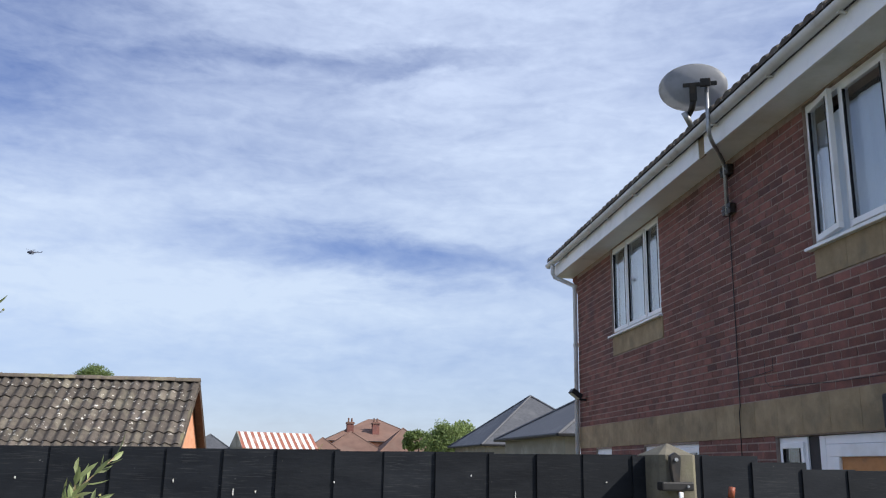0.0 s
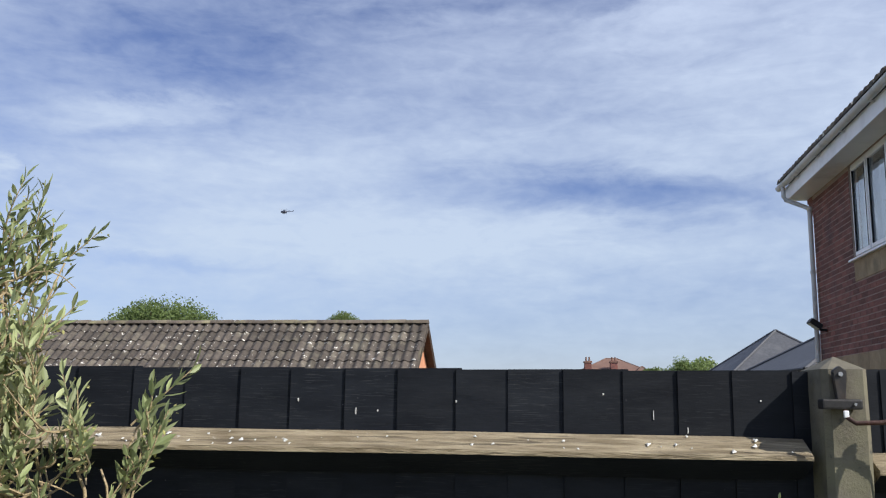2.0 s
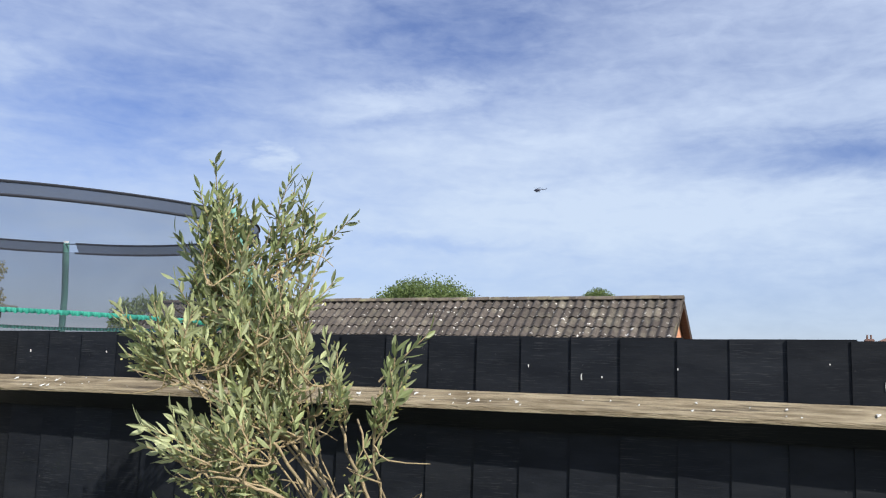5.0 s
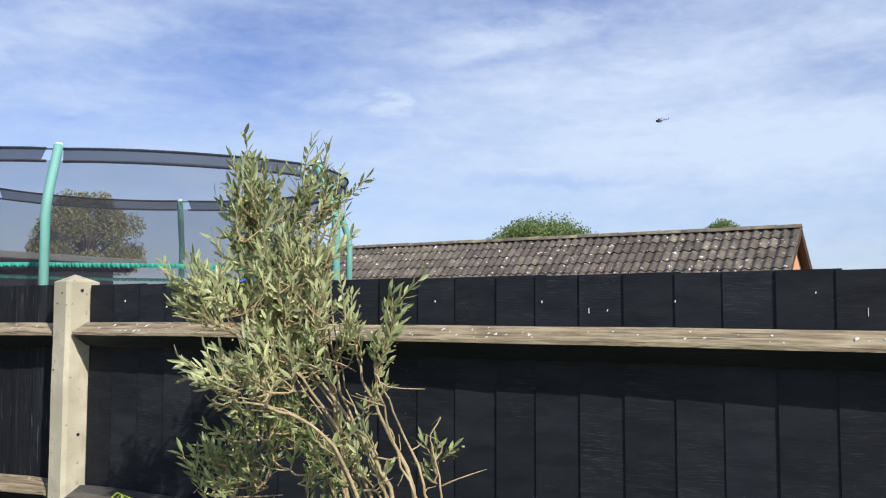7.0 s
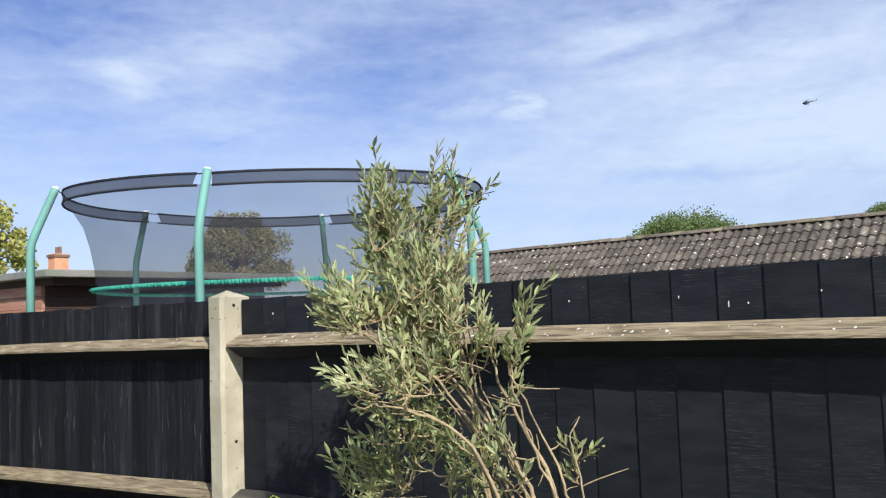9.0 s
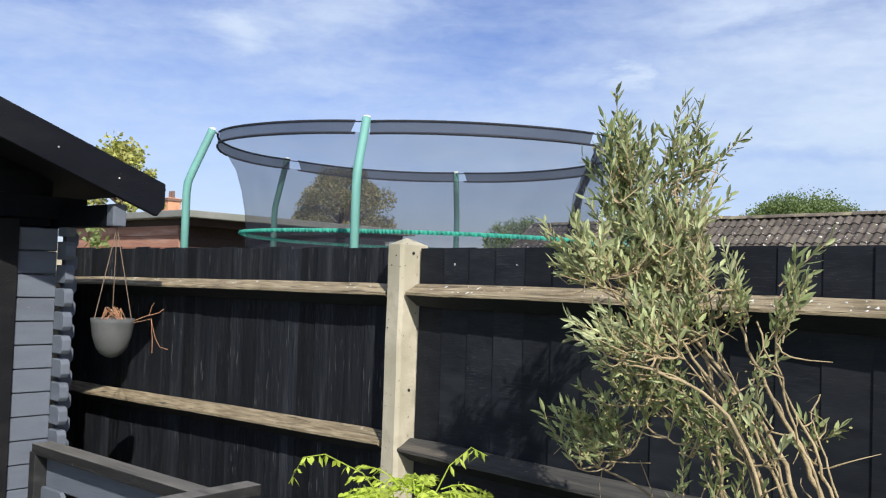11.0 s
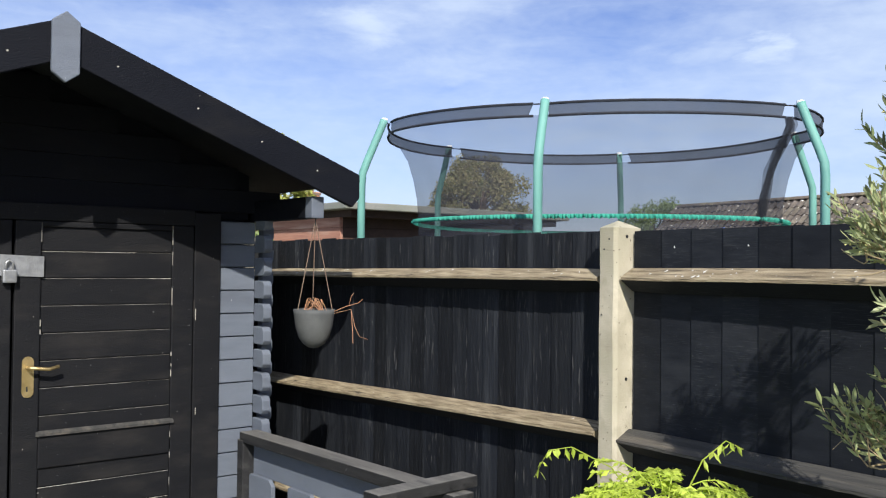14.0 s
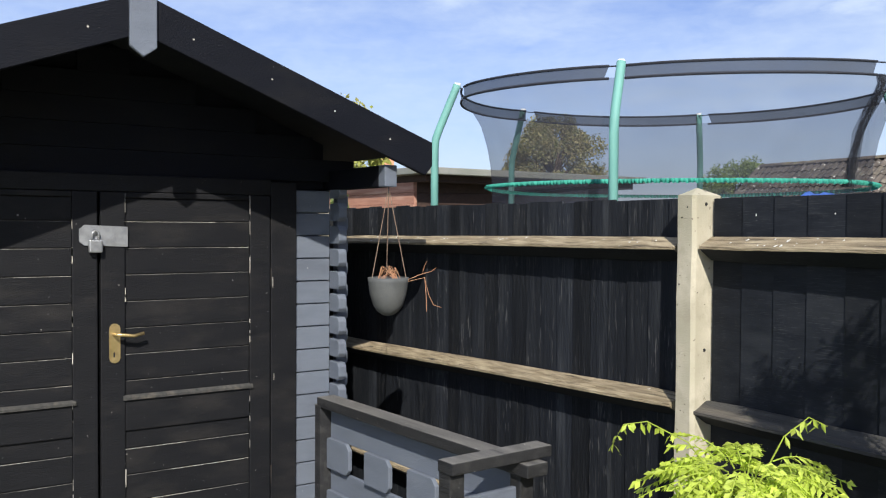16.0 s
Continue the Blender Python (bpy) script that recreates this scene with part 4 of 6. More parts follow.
for k in range(17):
    part("log", grey_log, None, body, loc=(0, 0, 0.079 + k * LOG))
left_log = finish(prism([(0, 0.0055), (0.0, LOG - 0.0055), (-0.012, LOG - 0.001), (-0.045, LOG - 0.001), (-0.045, 0.001), (-0.012, 0.001)], "y", -1.02, -0.842), "log", M["shed_grey"])
for k in range(17):
    part("log", left_log, None, body, loc=(0, 0, 0.079 + k * LOG))
# crossing log ends at the corner, chamfered, each course staggered by half
end_side = finish(prism([(0.0, 0.012), (0.0, LOG - 0.012), (0.085, LOG - 0.012), (0.1, LOG - 0.03), (0.1, 0.03), (0.085, 0.012)], "y", 1.02, 1.062, 0.003), "log_end", M["shed_grey"])
end_front = finish(prism([(1.062, 0.012), (1.105, 0.012), (1.12, 0.03), (1.12, LOG - 0.03), (1.105, LOG - 0.012), (1.062, LOG - 0.012)], "x", -0.045, 0.0, 0.003), "log_end", M["shed_grey"])
for k in range(18):
    part("log_end", end_side, None, body, loc=(0, 0, 0.03 + k * LOG))
    part("log_end", end_front, None, body, loc=(0, 0, 0.083 + k * LOG))
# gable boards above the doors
part("gable_wall", prism([(-1.0, 1.9), (1.0, 1.9), (1.0, RIDGE - 0.06 - 1.0 * RS), (0, RIDGE - 0.06), (-1.0, RIDGE - 0.06 - 1.0 * RS)], "x", -0.06, -0.032), M["shed_shade_black"], shed)
zz = 1.93
while zz < 2.42:
    half = min(1.15, (RIDGE - 0.16 - zz) / RS)
    part("gable_board", boxed(-0.03, 0.0, -half, half, zz + 0.0006, zz + 0.1034, bevel=0.0015), M["shed_shade_black"], shed)
    zz += 0.104
# Plate side takes black for eave shade; only its lit end stays grey.
plate_log = part("wall_plate", boxed(-2.6, 0.47, 1.018, 1.078, 1.892, 1.985, bevel=0.006), M["shed_shade_black"], shed, "log wall plate under the eave, its shade painted black")
part("log_end", boxed(0.472, 0.53, 1.018, 1.078, 1.892, 1.985, bevel=0.006), M["shed_grey"], plate_log, "sunlit cut end of the wall plate, left grey")
for s in (-1, 1):
    prof = [(0, RIDGE - 0.024), (s * EAVE_Y, EAVE_Z - 0.024), (s * EAVE_Y, EAVE_Z - 0.04), (0, RIDGE - 0.04)]
    part("roof_deck", prism(prof, "x", -2.7, OUT - 0.03), M["shed_shade_black"], shed)
    prof = [(0, RIDGE - 0.012), (s * (EAVE_Y + 0.02), EAVE_Z - 0.018), (s * (EAVE_Y + 0.02), EAVE_Z - 0.028), (0, RIDGE - 0.022)]
    part("roof_felt", prism(prof, "x", -2.72, OUT - 0.026), M["grey_wood"], shed)
    prof = [(s * 0.0, RIDGE), (s * (EAVE_Y + 0.005), EAVE_Z), (s * (EAVE_Y + 0.005), EAVE_Z - 0.1), (s * (EAVE_Y - 0.03), EAVE_Z - 0.142), (s * 0.0, RIDGE - 0.145)]
    fas = part("fascia", prism(prof, "x", OUT - 0.024, OUT, 0.003), M["shed_shade_black"], shed, "black sloping fascia board")
    for q in (0.15, 0.4, 0.62, 0.83):
        part("screw_head", tube([(OUT, s * EAVE_Y * q, RIDGE - EAVE_Y * q * RS - 0.075), (OUT + 0.002, s * EAVE_Y * q, RIDGE - EAVE_Y * q * RS - 0.075)], 0.0035, 8), M["bare"], fas)
prof = [(-0.047, 2.35), (0.0, 2.315), (0.047, 2.35), (0.047, 2.53), (0.0, 2.565), (-0.047, 2.53)]
part("finial", prism(prof, "x", OUT, OUT + 0.02, 0.003), M["shed_grey"], shed, "grey pointed finial board at the ridge")
for y, z, h in ((0.724, 1.44, 0.05), (0.73, 1.02, 0.03), (-0.79, 1.2, 0.04)):
    part("paint_chip", boxed(0.0215, 0.0228, y, y + 0.0022, z, z + h), M["bare"], shed)
# door frame and two panelled leaves
for a in ((0.717, 0.842), (-0.842, -0.777)):
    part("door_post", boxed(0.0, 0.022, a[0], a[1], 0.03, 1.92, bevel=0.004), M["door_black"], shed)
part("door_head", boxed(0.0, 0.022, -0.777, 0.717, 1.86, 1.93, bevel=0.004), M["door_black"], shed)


def shed_door(y0, y1, label):
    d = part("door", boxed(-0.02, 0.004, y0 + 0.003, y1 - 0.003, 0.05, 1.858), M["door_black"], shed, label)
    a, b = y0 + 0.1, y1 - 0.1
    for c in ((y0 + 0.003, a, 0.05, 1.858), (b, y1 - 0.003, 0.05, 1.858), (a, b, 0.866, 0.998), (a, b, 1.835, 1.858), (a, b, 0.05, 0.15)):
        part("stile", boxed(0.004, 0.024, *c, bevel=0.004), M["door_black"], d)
    part("ledge", prism([(0.02, 1.016), (0.036, 1.006), (0.036, 0.996), (0.02, 0.996)], "y", a - 0.01, b + 0.012), M["rail_dark"], d, "worn sloping drip ledge")
    for q in range(16):
        za = rng.uniform(0.2, 1.8)
        ya = b if q % 4 else a
        part("scuffed_edge", boxed(0.0236, 0.0252, ya - 0.0015, ya + 0.0015, za, za + rng.uniform(0.01, 0.09)), M["bare"] if q % 3 == 0 else M["scuff"], d)
    for q in range(12):
        ya, za = rng.uniform(y0 + 0.02, y1 - 0.02), rng.uniform(0.3, 1.8)
        deep = 0.0236 if not a - 0.01 < ya < b + 0.01 else 0.0128
        part("paint_chip", boxed(deep, deep + 0.0012, ya, ya + rng.uniform(0.002, 0.006), za, za + rng.uniform(0.002, 0.006)), M["scuff"], d)
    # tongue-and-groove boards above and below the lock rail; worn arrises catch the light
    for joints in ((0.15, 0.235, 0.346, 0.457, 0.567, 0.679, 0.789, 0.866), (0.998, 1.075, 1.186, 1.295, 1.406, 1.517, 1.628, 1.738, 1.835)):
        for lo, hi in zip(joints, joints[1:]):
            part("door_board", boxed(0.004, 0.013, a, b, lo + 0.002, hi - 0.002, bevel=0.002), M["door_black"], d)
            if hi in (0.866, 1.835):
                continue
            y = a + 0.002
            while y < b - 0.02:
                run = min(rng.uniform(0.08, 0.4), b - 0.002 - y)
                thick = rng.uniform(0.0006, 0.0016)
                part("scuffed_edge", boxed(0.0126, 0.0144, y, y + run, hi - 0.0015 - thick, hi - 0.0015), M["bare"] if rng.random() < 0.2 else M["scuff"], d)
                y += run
    return d


shed_door(-0.777, -0.031, "black panelled shed door leaf")
right_leaf = shed_door(-0.025, 0.715, "black panelled shed door leaf with brass handle")
plate = [(0.032 + 0.022 * math.cos(t) * s, (1.235 + 0.06 * s2) + 0.022 * math.sin(t) * s2) for s, s2, ts in ((1, 1, (0, 30, 60, 90)), (-1, 1, (90, 60, 30, 0)), (-1, -1, (0, 30, 60, 90)), (1, -1, (90, 60, 30, 0))) for t in (radians(q) for q in ts)]
hand = part("handle_plate", prism(plate, "x", 0.024, 0.028), M["brass"], right_leaf, "worn brass door handle plate")
part("lever", tube([(0.028, 0.03, 1.272), (0.06, 0.031, 1.272), (0.065, 0.04, 1.274), (0.066, 0.1, 1.266), (0.064, 0.14, 1.275)], 0.0075, 8), M["brass"], right_leaf, smooth=True)
part("keyhole", boxed(0.0278, 0.0288, 0.026, 0.032, 1.178, 1.198), M["dark_gap"], right_leaf)
for z in (0.55, 1.45):
    part("hinge", boxed(0.022, 0.026, 0.714, 0.72, z, z + 0.08), M["iron"], shed, "scuffed hinge")
hasp = part("hasp", prism([(-0.105, 1.655), (-0.085, 1.638), (0.085, 1.632), (0.085, 1.715), (-0.085, 1.722), (-0.105, 1.705)], "x", 0.024, 0.03, 0.001), M["steel"], right_leaf, "grey steel hasp across the doors")
lock = part("padlock", boxed(0.032, 0.058, -0.072, -0.02, 1.61, 1.662, bevel=0.006), M["steel"], right_leaf, "steel padlock hanging from the hasp")
part("shackle", tube([(0.045, -0.06, 1.66), (0.045, -0.058, 1.69), (0.045, -0.046, 1.7), (0.045, -0.034, 1.69), (0.045, -0.032, 1.66)], 0.005, 8), M["steel"], right_leaf, smooth=True)

# ---- porch balustrade of grey cut-out boards ----
def sunlit_top_rail(name, bm, parent, label=""):
    """A black painted bar whose upper faces are coloured grey for sunlit sheen and weathering."""
    bmesh.ops.recalc_face_normals(bm, faces=bm.faces)
    for f in bm.faces:
        f.material_index = 1 if f.normal.z > 0.4 else 0
    ob = part(name, bm, M["grey_wood"], parent, label)
    ob.data.materials.append(M["pale_lit_top"])
    return ob


rail_g = thing("porch_balustrade", "low black and grey timber balustrade with cut-out boards", "balustrade", pose(-4.52, -0.603, 0, 0, 0, 3.2))
# it runs out from the shed corner along x and turns back at its far end
sunlit_top_rail("top_rail", boxed(0.0, 1.44, -0.048, 0.045, 0.89, 0.935, bevel=0.005), rail_g, "worn black top rail")
sunlit_top_rail("post", boxed(-0.015, 0.035, -0.05, 0.03, 0.03, 0.9, bevel=0.005), rail_g)
sunlit_top_rail("corner_post", boxed(1.33, 1.385, -0.03, 0.03, 0.03, 0.935, bevel=0.005), rail_g)
sunlit_top_rail("end_post", boxed(1.325, 1.385, -0.33, -0.27, 0.03, 0.94, bevel=0.005), rail_g)
sunlit_top_rail("top_rail", boxed(1.325, 1.405, -0.335, 0.095, 0.938, 0.978, bevel=0.005), rail_g, "worn black short top rail")
for z in (0.745, 0.505, 0.265):
    part("grey_board", boxed(0.035, 1.33, 0.006, 0.026, z, z + (0.142 if z > 0.7 else 0.1), bevel=0.004), M["shed_grey"], rail_g)
    part("grey_board", boxed(1.345, 1.365, -0.27, -0.03, z, z + 0.1, bevel=0.004), M["shed_grey"], rail_g)


def stub(y0, y1, axis, lo, hi, at):
    c = 0.026
    return prism([(y0, lo), (y1 - c, lo), (y1, lo + c), (y1, hi - c), (y1 - c, hi), (y0 + 0.008, hi), (y0, hi - 0.008)], axis, at, at + 0.02, 0.002)


for row, z in enumerate((0.62, 0.38, 0.14)):
    for k in range(5):
        x = 0.036 + k * 0.325
        if x + 0.19 < 1.34:
            part("block", stub(x, x + 0.195, "y", z - 0.01, z + 0.13, -0.016), M["shed_grey"], rail_g)
    for k in range(2):
        y = -0.24 + k * 0.14
        part("block", stub(y, y + 0.1, "x", z + 0.02, z + 0.16, 1.366), M["shed_grey"], rail_g)

# ---- trampoline with a net, next door ----
TC = Vector((-4.88, 2.08, 0))
TOPZ, RIMZ = 2.61, 1.985
tramp = thing("trampoline", "trampoline with green padded poles and a dark safety net", "trampoline", Matrix.Translation(TC))
# six poles, as they lean: (angle, distance from the middle)
poles = [(181, 1.5), (247.5, 1.43), (301.5, 1.34), (0.5, 1.5), (57.0, 1.43), (123.5, 1.58)]
rise = (0.04, -0.005, -0.03, -0.01, 0.02, 0.045)
tips = [Vector((r * math.cos(radians(a)), r * math.sin(radians(a)), TOPZ + h)) for (a, r), h in zip(poles, rise)]


def edge(i, q, z, inset):
    """A place along the straight bay from pole i to the next, drawn in towards the middle."""
    p = tips[i % 6].lerp(tips[(i + 1) % 6], q)
    m = Vector((p.x, p.y, 0))
    m -= m.normalized() * (inset - 0.76 * q * (1 - q))
    share = min(max((z - RIMZ) / (TOPZ - RIMZ), 0), 1)
    return Vector((m.x, m.y, z + (p.z - TOPZ) * share))


for t in tips:
    out = Vector((t.x, t.y, 0)).normalized()
    r = Vector((t.x, t.y, 0)).length

    def up(d, z):
        return out * (r + d) + Vector((0, 0, z))

    p = part("pole", tube([up(0.15, 0.9), up(0.15, 2.2), up(0.145, 2.27), up(0.12, 2.34), up(0.02, t.z - 0.02), up(0.01, t.z + 0.01)], 0.025, 12), M["pole"], tramp, "green foam-padded pole", smooth=True)
    part("lower_leg", tube([up(0.15, 0.0), up(0.15, 0.9)], 0.02, 10), M["steel"], p)
    part("tip_cap", tube([up(0.008, t.z + 0.005), up(0.006, t.z + 0.022)], 0.021, 10), M["upvc"], p)


def sheet(rows, name, material, label="", closed=True):
    bm = bmesh.new()
    made = [[bm.verts.new(p) for p in row] for row in rows]
    for a, b in zip(made, made[1:]):
        n = len(a)
        for k in range(n if closed else n - 1):
            bm.faces.new((a[k], a[(k + 1) % n], b[(k + 1) % n], b[k]))
    return part(name, bm, material, tramp, label, smooth=True)


STEPS = 14
bays = [(i, s / STEPS) for i in range(6) for s in range(STEPS)]
heights = [(TOPZ - 0.066, 0.037), (2.5, 0.075), (2.38, 0.15), (2.25, 0.19), (2.12, 0.215), (2.0, 0.225), (1.8, 0.23), (1.5, 0.23)]
sheet([[edge(i, q, z, d + 0.04 * math.sin(math.pi * q) * (z < 2.52)) for i, q in bays] for z, d in heights], "net", M["net"], "dark see-through net")
for i in range(6):
    qs = [0.008 + 0.93 * k / 12 for k in range(13)]
    sheet([[edge(i, q - (0.02 if z < TOPZ - 0.03 and q > 0.9 else 0), z - 0.008 * math.sin(math.pi * q), 0.035) for q in qs] for z in (TOPZ, TOPZ - 0.064)], "net_hem", M["hem_net"], "dark folded hem along the top", False)
    for z in (TOPZ, TOPZ - 0.07):
        part("hem_tape", tube([edge(i, q, z - 0.008 * math.sin(math.pi * q), 0.034) for q in qs], 0.0075, 6), M["hem"], tramp)
    part("hem_strap", tube([edge(i, 0.93, TOPZ - 0.005, 0.034), edge(i, 1.0, TOPZ - 0.005, 0.01)], 0.004, 6), M["hem"], tramp)
# slack net bunched in folds where the near bay meets its pole
qs = [0.945 + 0.055 * k / 10 for k in range(11)]
sheet([[edge(2, q, z, d + 0.025 * math.sin(k * 2.6 + z * 9)) for k, q in enumerate(qs)] for z, d in ((2.545, 0.04), (2.5, 0.03), (2.44, 0.05), (2.36, 0.1), (2.25, 0.15), (2.1, 0.19), (1.95, 0.21))], "net_fold", M["net_fold"], "dark bunched folds of slack net", False)
# gathered green edge round the foot of the net
N = 1500
cols = []
for k in range(N):
    f = 6 * k / N
    i, q = int(f), f - int(f)
    w = 0.006 * math.sin(k * 1.3) + 0.004 * math.sin(k * 0.61)
    d = 0.2 + 0.03 * math.sin(math.pi * q)
    cols.append((edge(i, q, RIMZ + 0.006, d - w), edge(i, q, RIMZ - 0.006, d - 0.008 - w * 1.5), edge(i, q, RIMZ - 0.018 + w * 0.4, d - w)))
sheet([[c[lv] for c in cols] for lv in range(3)], "ruffled_edge", M["ruffle"], "gathered green elastic edge of the net")
bm = bmesh.new()
bmesh.ops.create_cone(bm, cap_ends=True, segments=48, radius1=1.25, radius2=1.25, depth=0.02)
bmesh.ops.translate(bm, verts=bm.verts, vec=(0, 0, 0.95))
part("jumping_bed", bm, M["mat_black"], tramp)
pts = [Vector((1.42 * math.cos(2 * math.pi * k / 48), 1.42 * math.sin(2 * math.pi * k / 48), 0.95)) for k in range(49)]
part("frame_ring", tube(pts, 0.024, 8, cap=False), M["steel"], tramp, smooth=True)

# ---- olive-like shrub leaning against the fence ----
def curve(a, b, bend, n=7):
    a, b = Vector(a), Vector(b)
    return [a.lerp(b, k / n) + Vector(bend) * math.sin(math.pi * k / n) for k in range(n + 1)]


def lance_leaves(spots, length, width, r, material, parent, name, label):
    """Narrow willow-like blades, folded along the midrib and bent back at the tip."""
    verts, faces = [], []
    for p, d in spots:
        d = d.normalized()
        L, w = length * r.uniform(0.55, 1.25), width * r.uniform(0.75, 1.25)
        side = d.cross(Vector((r.gauss(0, 1), r.gauss(0, 1), r.gauss(0, 1)))).normalized()
        up_n = side.cross(d)
        back = up_n * L * r.uniform(-0.16, 0.1)
        i = len(verts)
        q1, q2 = p + d * L * 0.38 + back * 0.15, p + d * L * 0.72 + back * 0.5
        verts += [p, q1 + side * w + up_n * w * 0.35, q1, q1 - side * w + up_n * w * 0.35, q2 + side * w * 0.8 + up_n * w * 0.3, q2, q2 - side * w * 0.8 + up_n * w * 0.3, p + d * L + back]
        faces += [(i, i + 2, i + 1), (i, i + 3, i + 2), (i + 1, i + 2, i + 5, i + 4), (i + 2, i + 3, i + 6, i + 5), (i + 4, i + 5, i + 7), (i + 5, i + 6, i + 7)]
    me = bpy.data.meshes.new(name)
    me.from_pydata([tuple(v) for v in verts], [], faces)
    me.materials.append(material)
    ob = new(name, me)
    ob.parent = parent
    return tagged(ob, label=label, kind="stuff")


def smooth_line(points, n=5):
    """A rounded line through a few points."""
    pts = [Vector(p) for p in points]
    pts = [pts[0] * 2 - pts[1], *pts, pts[-1] * 2 - pts[-2]]
    out = []
    for a, b, c, d in zip(pts, pts[1:], pts[2:], pts[3:]):
        for k in range(n):
            t = k / n
            out.append(0.5 * (2 * b + (c - a) * t + (2 * a - 5 * b + 4 * c - d) * t * t + (3 * b - a - 3 * c + d) * t ** 3))
    return out + [pts[-2]]


def shrub(name, label, stems, crowns, leaf_len, leaf_w, seed, bark, leaf, bud=None, bare=0):
    """Stems from the ground, then shoots that grow from the nearest wood into each crown: middle, radii, shoots, lean."""
    r = random.Random(seed)
    base = Vector(stems[0][0][0])
    th = thing(name, label, "shrub", Matrix.Translation(base))
    wood, spots, buds = [], [], []
    for points, thick in stems:
        line = [p - base for p in smooth_line(points)]
        line = [p + Vector((r.gauss(0, 0.0025), r.gauss(0, 0.0025), r.gauss(0, 0.002))) for p in line]
        part("branch", tube(line, thick, 7, taper=thick * 0.3), bark, th, smooth=True)
        wood += [p for p in line if p.z > 1.0]
        if thick > 0.005:
            drift = Vector((r.gauss(0, 0.05), r.gauss(0, 0.05), r.gauss(0, 0.02)))
            beside = [p + drift * (k / len(line)) ** 0.6 for k, p in enumerate(line[:-3])]
            part("branch", tube(beside, thick * 0.6, 6, taper=thick * 0.25), bark, th, smooth=True)
            wood += [p for p in beside if p.z > 1.0]
    twigs = bmesh.new()
    jobs = []
    for c, radii, count, lean in crowns:
        for k in range(count):
            v = Vector((r.gauss(0, 1), r.gauss(0, 1), r.gauss(0, 1))).normalized() * r.random() ** 0.45
            p = Vector(c) - base + Vector((v.x * radii[0], v.y * radii[1], v.z * radii[2]))
            jobs.append((min((p - w).length for w in wood), p, Vector(lean)))
    jobs.sort(key=lambda job: job[0])
    for far, p, lean in jobs:
        w = min(wood, key=lambda q: (p - q).length + max(0, q.z - p.z) * 1.5)
        if (p - w).length > 0.015:
            mid = w.lerp(p, 0.5) + Vector((r.gauss(0, 0.006), r.gauss(0, 0.006), -0.07 * (p - w).length))
            line = smooth_line((w, mid, p), 3)
            tube(line, 0.0026, 5, twigs, taper=0.0016, cap=False)
            wood += line[2:]
        d = (lean + Vector((r.gauss(0, 0.42), r.gauss(0, 0.42), r.gauss(0, 0.3)))).normalized()
        L = r.uniform(0.05, 0.13)
        shoot = curve(p, p + d * L, (r.gauss(0, 0.008), r.gauss(0, 0.008), -0.004), 4)
        tube(shoot, 0.0018, 5, twigs, taper=0.0009, cap=False)
        n = round(L * 115) + 2
        spin = r.uniform(0, 6.28)
        s1 = d.cross(Vector((0.3, 0.5, 0.2))).normalized()
        s2 = d.cross(s1)
        for m in range(n):
            g = 0.08 + 0.92 * m / (n - 1)
            i = min(int(g * 4), 3)
            spot = shoot[i].lerp(shoot[i + 1], g * 4 - i)
            spin += 2.4 + r.gauss(0, 0.3)
            out = s1 * math.cos(spin) + s2 * math.sin(spin)
            spots.append((spot, d * (0.75 + 0.6 * g) + out * r.uniform(0.45, 1.0) + Vector((0, 0, r.gauss(0.05, 0.18)))))
        if bud and r.random() < 0.5:
            for m in range(14):
                out = Vector((r.gauss(0, 1), r.gauss(0, 1), r.gauss(0, 1)))
                buds.append((shoot[r.randrange(1, 5)] + out * 0.007, out))
    for k in range(bare):
        w = r.choice(wood)
        d = Vector((r.gauss(-0.2, 0.7), r.gauss(-0.1, 0.6), r.gauss(0.3, 0.5))).normalized()
        tube(curve(w, w + d * r.uniform(0.04, 0.12), (r.gauss(0, 0.012), r.gauss(0, 0.012), r.gauss(0, 0.01)), 4), 0.0019, 5, twigs, taper=0.0008, cap=False)
    part("twig", twigs, bark, th, kind="stuff")
    lance_leaves(spots, leaf_len, leaf_w, r, leaf, th, "foliage", "narrow grey-green leaves")
    if bud:
        lance_leaves(buds, 0.008, 0.0022, r, bud, th, "flower_bud", "tiny yellow-green flower buds")
    return th


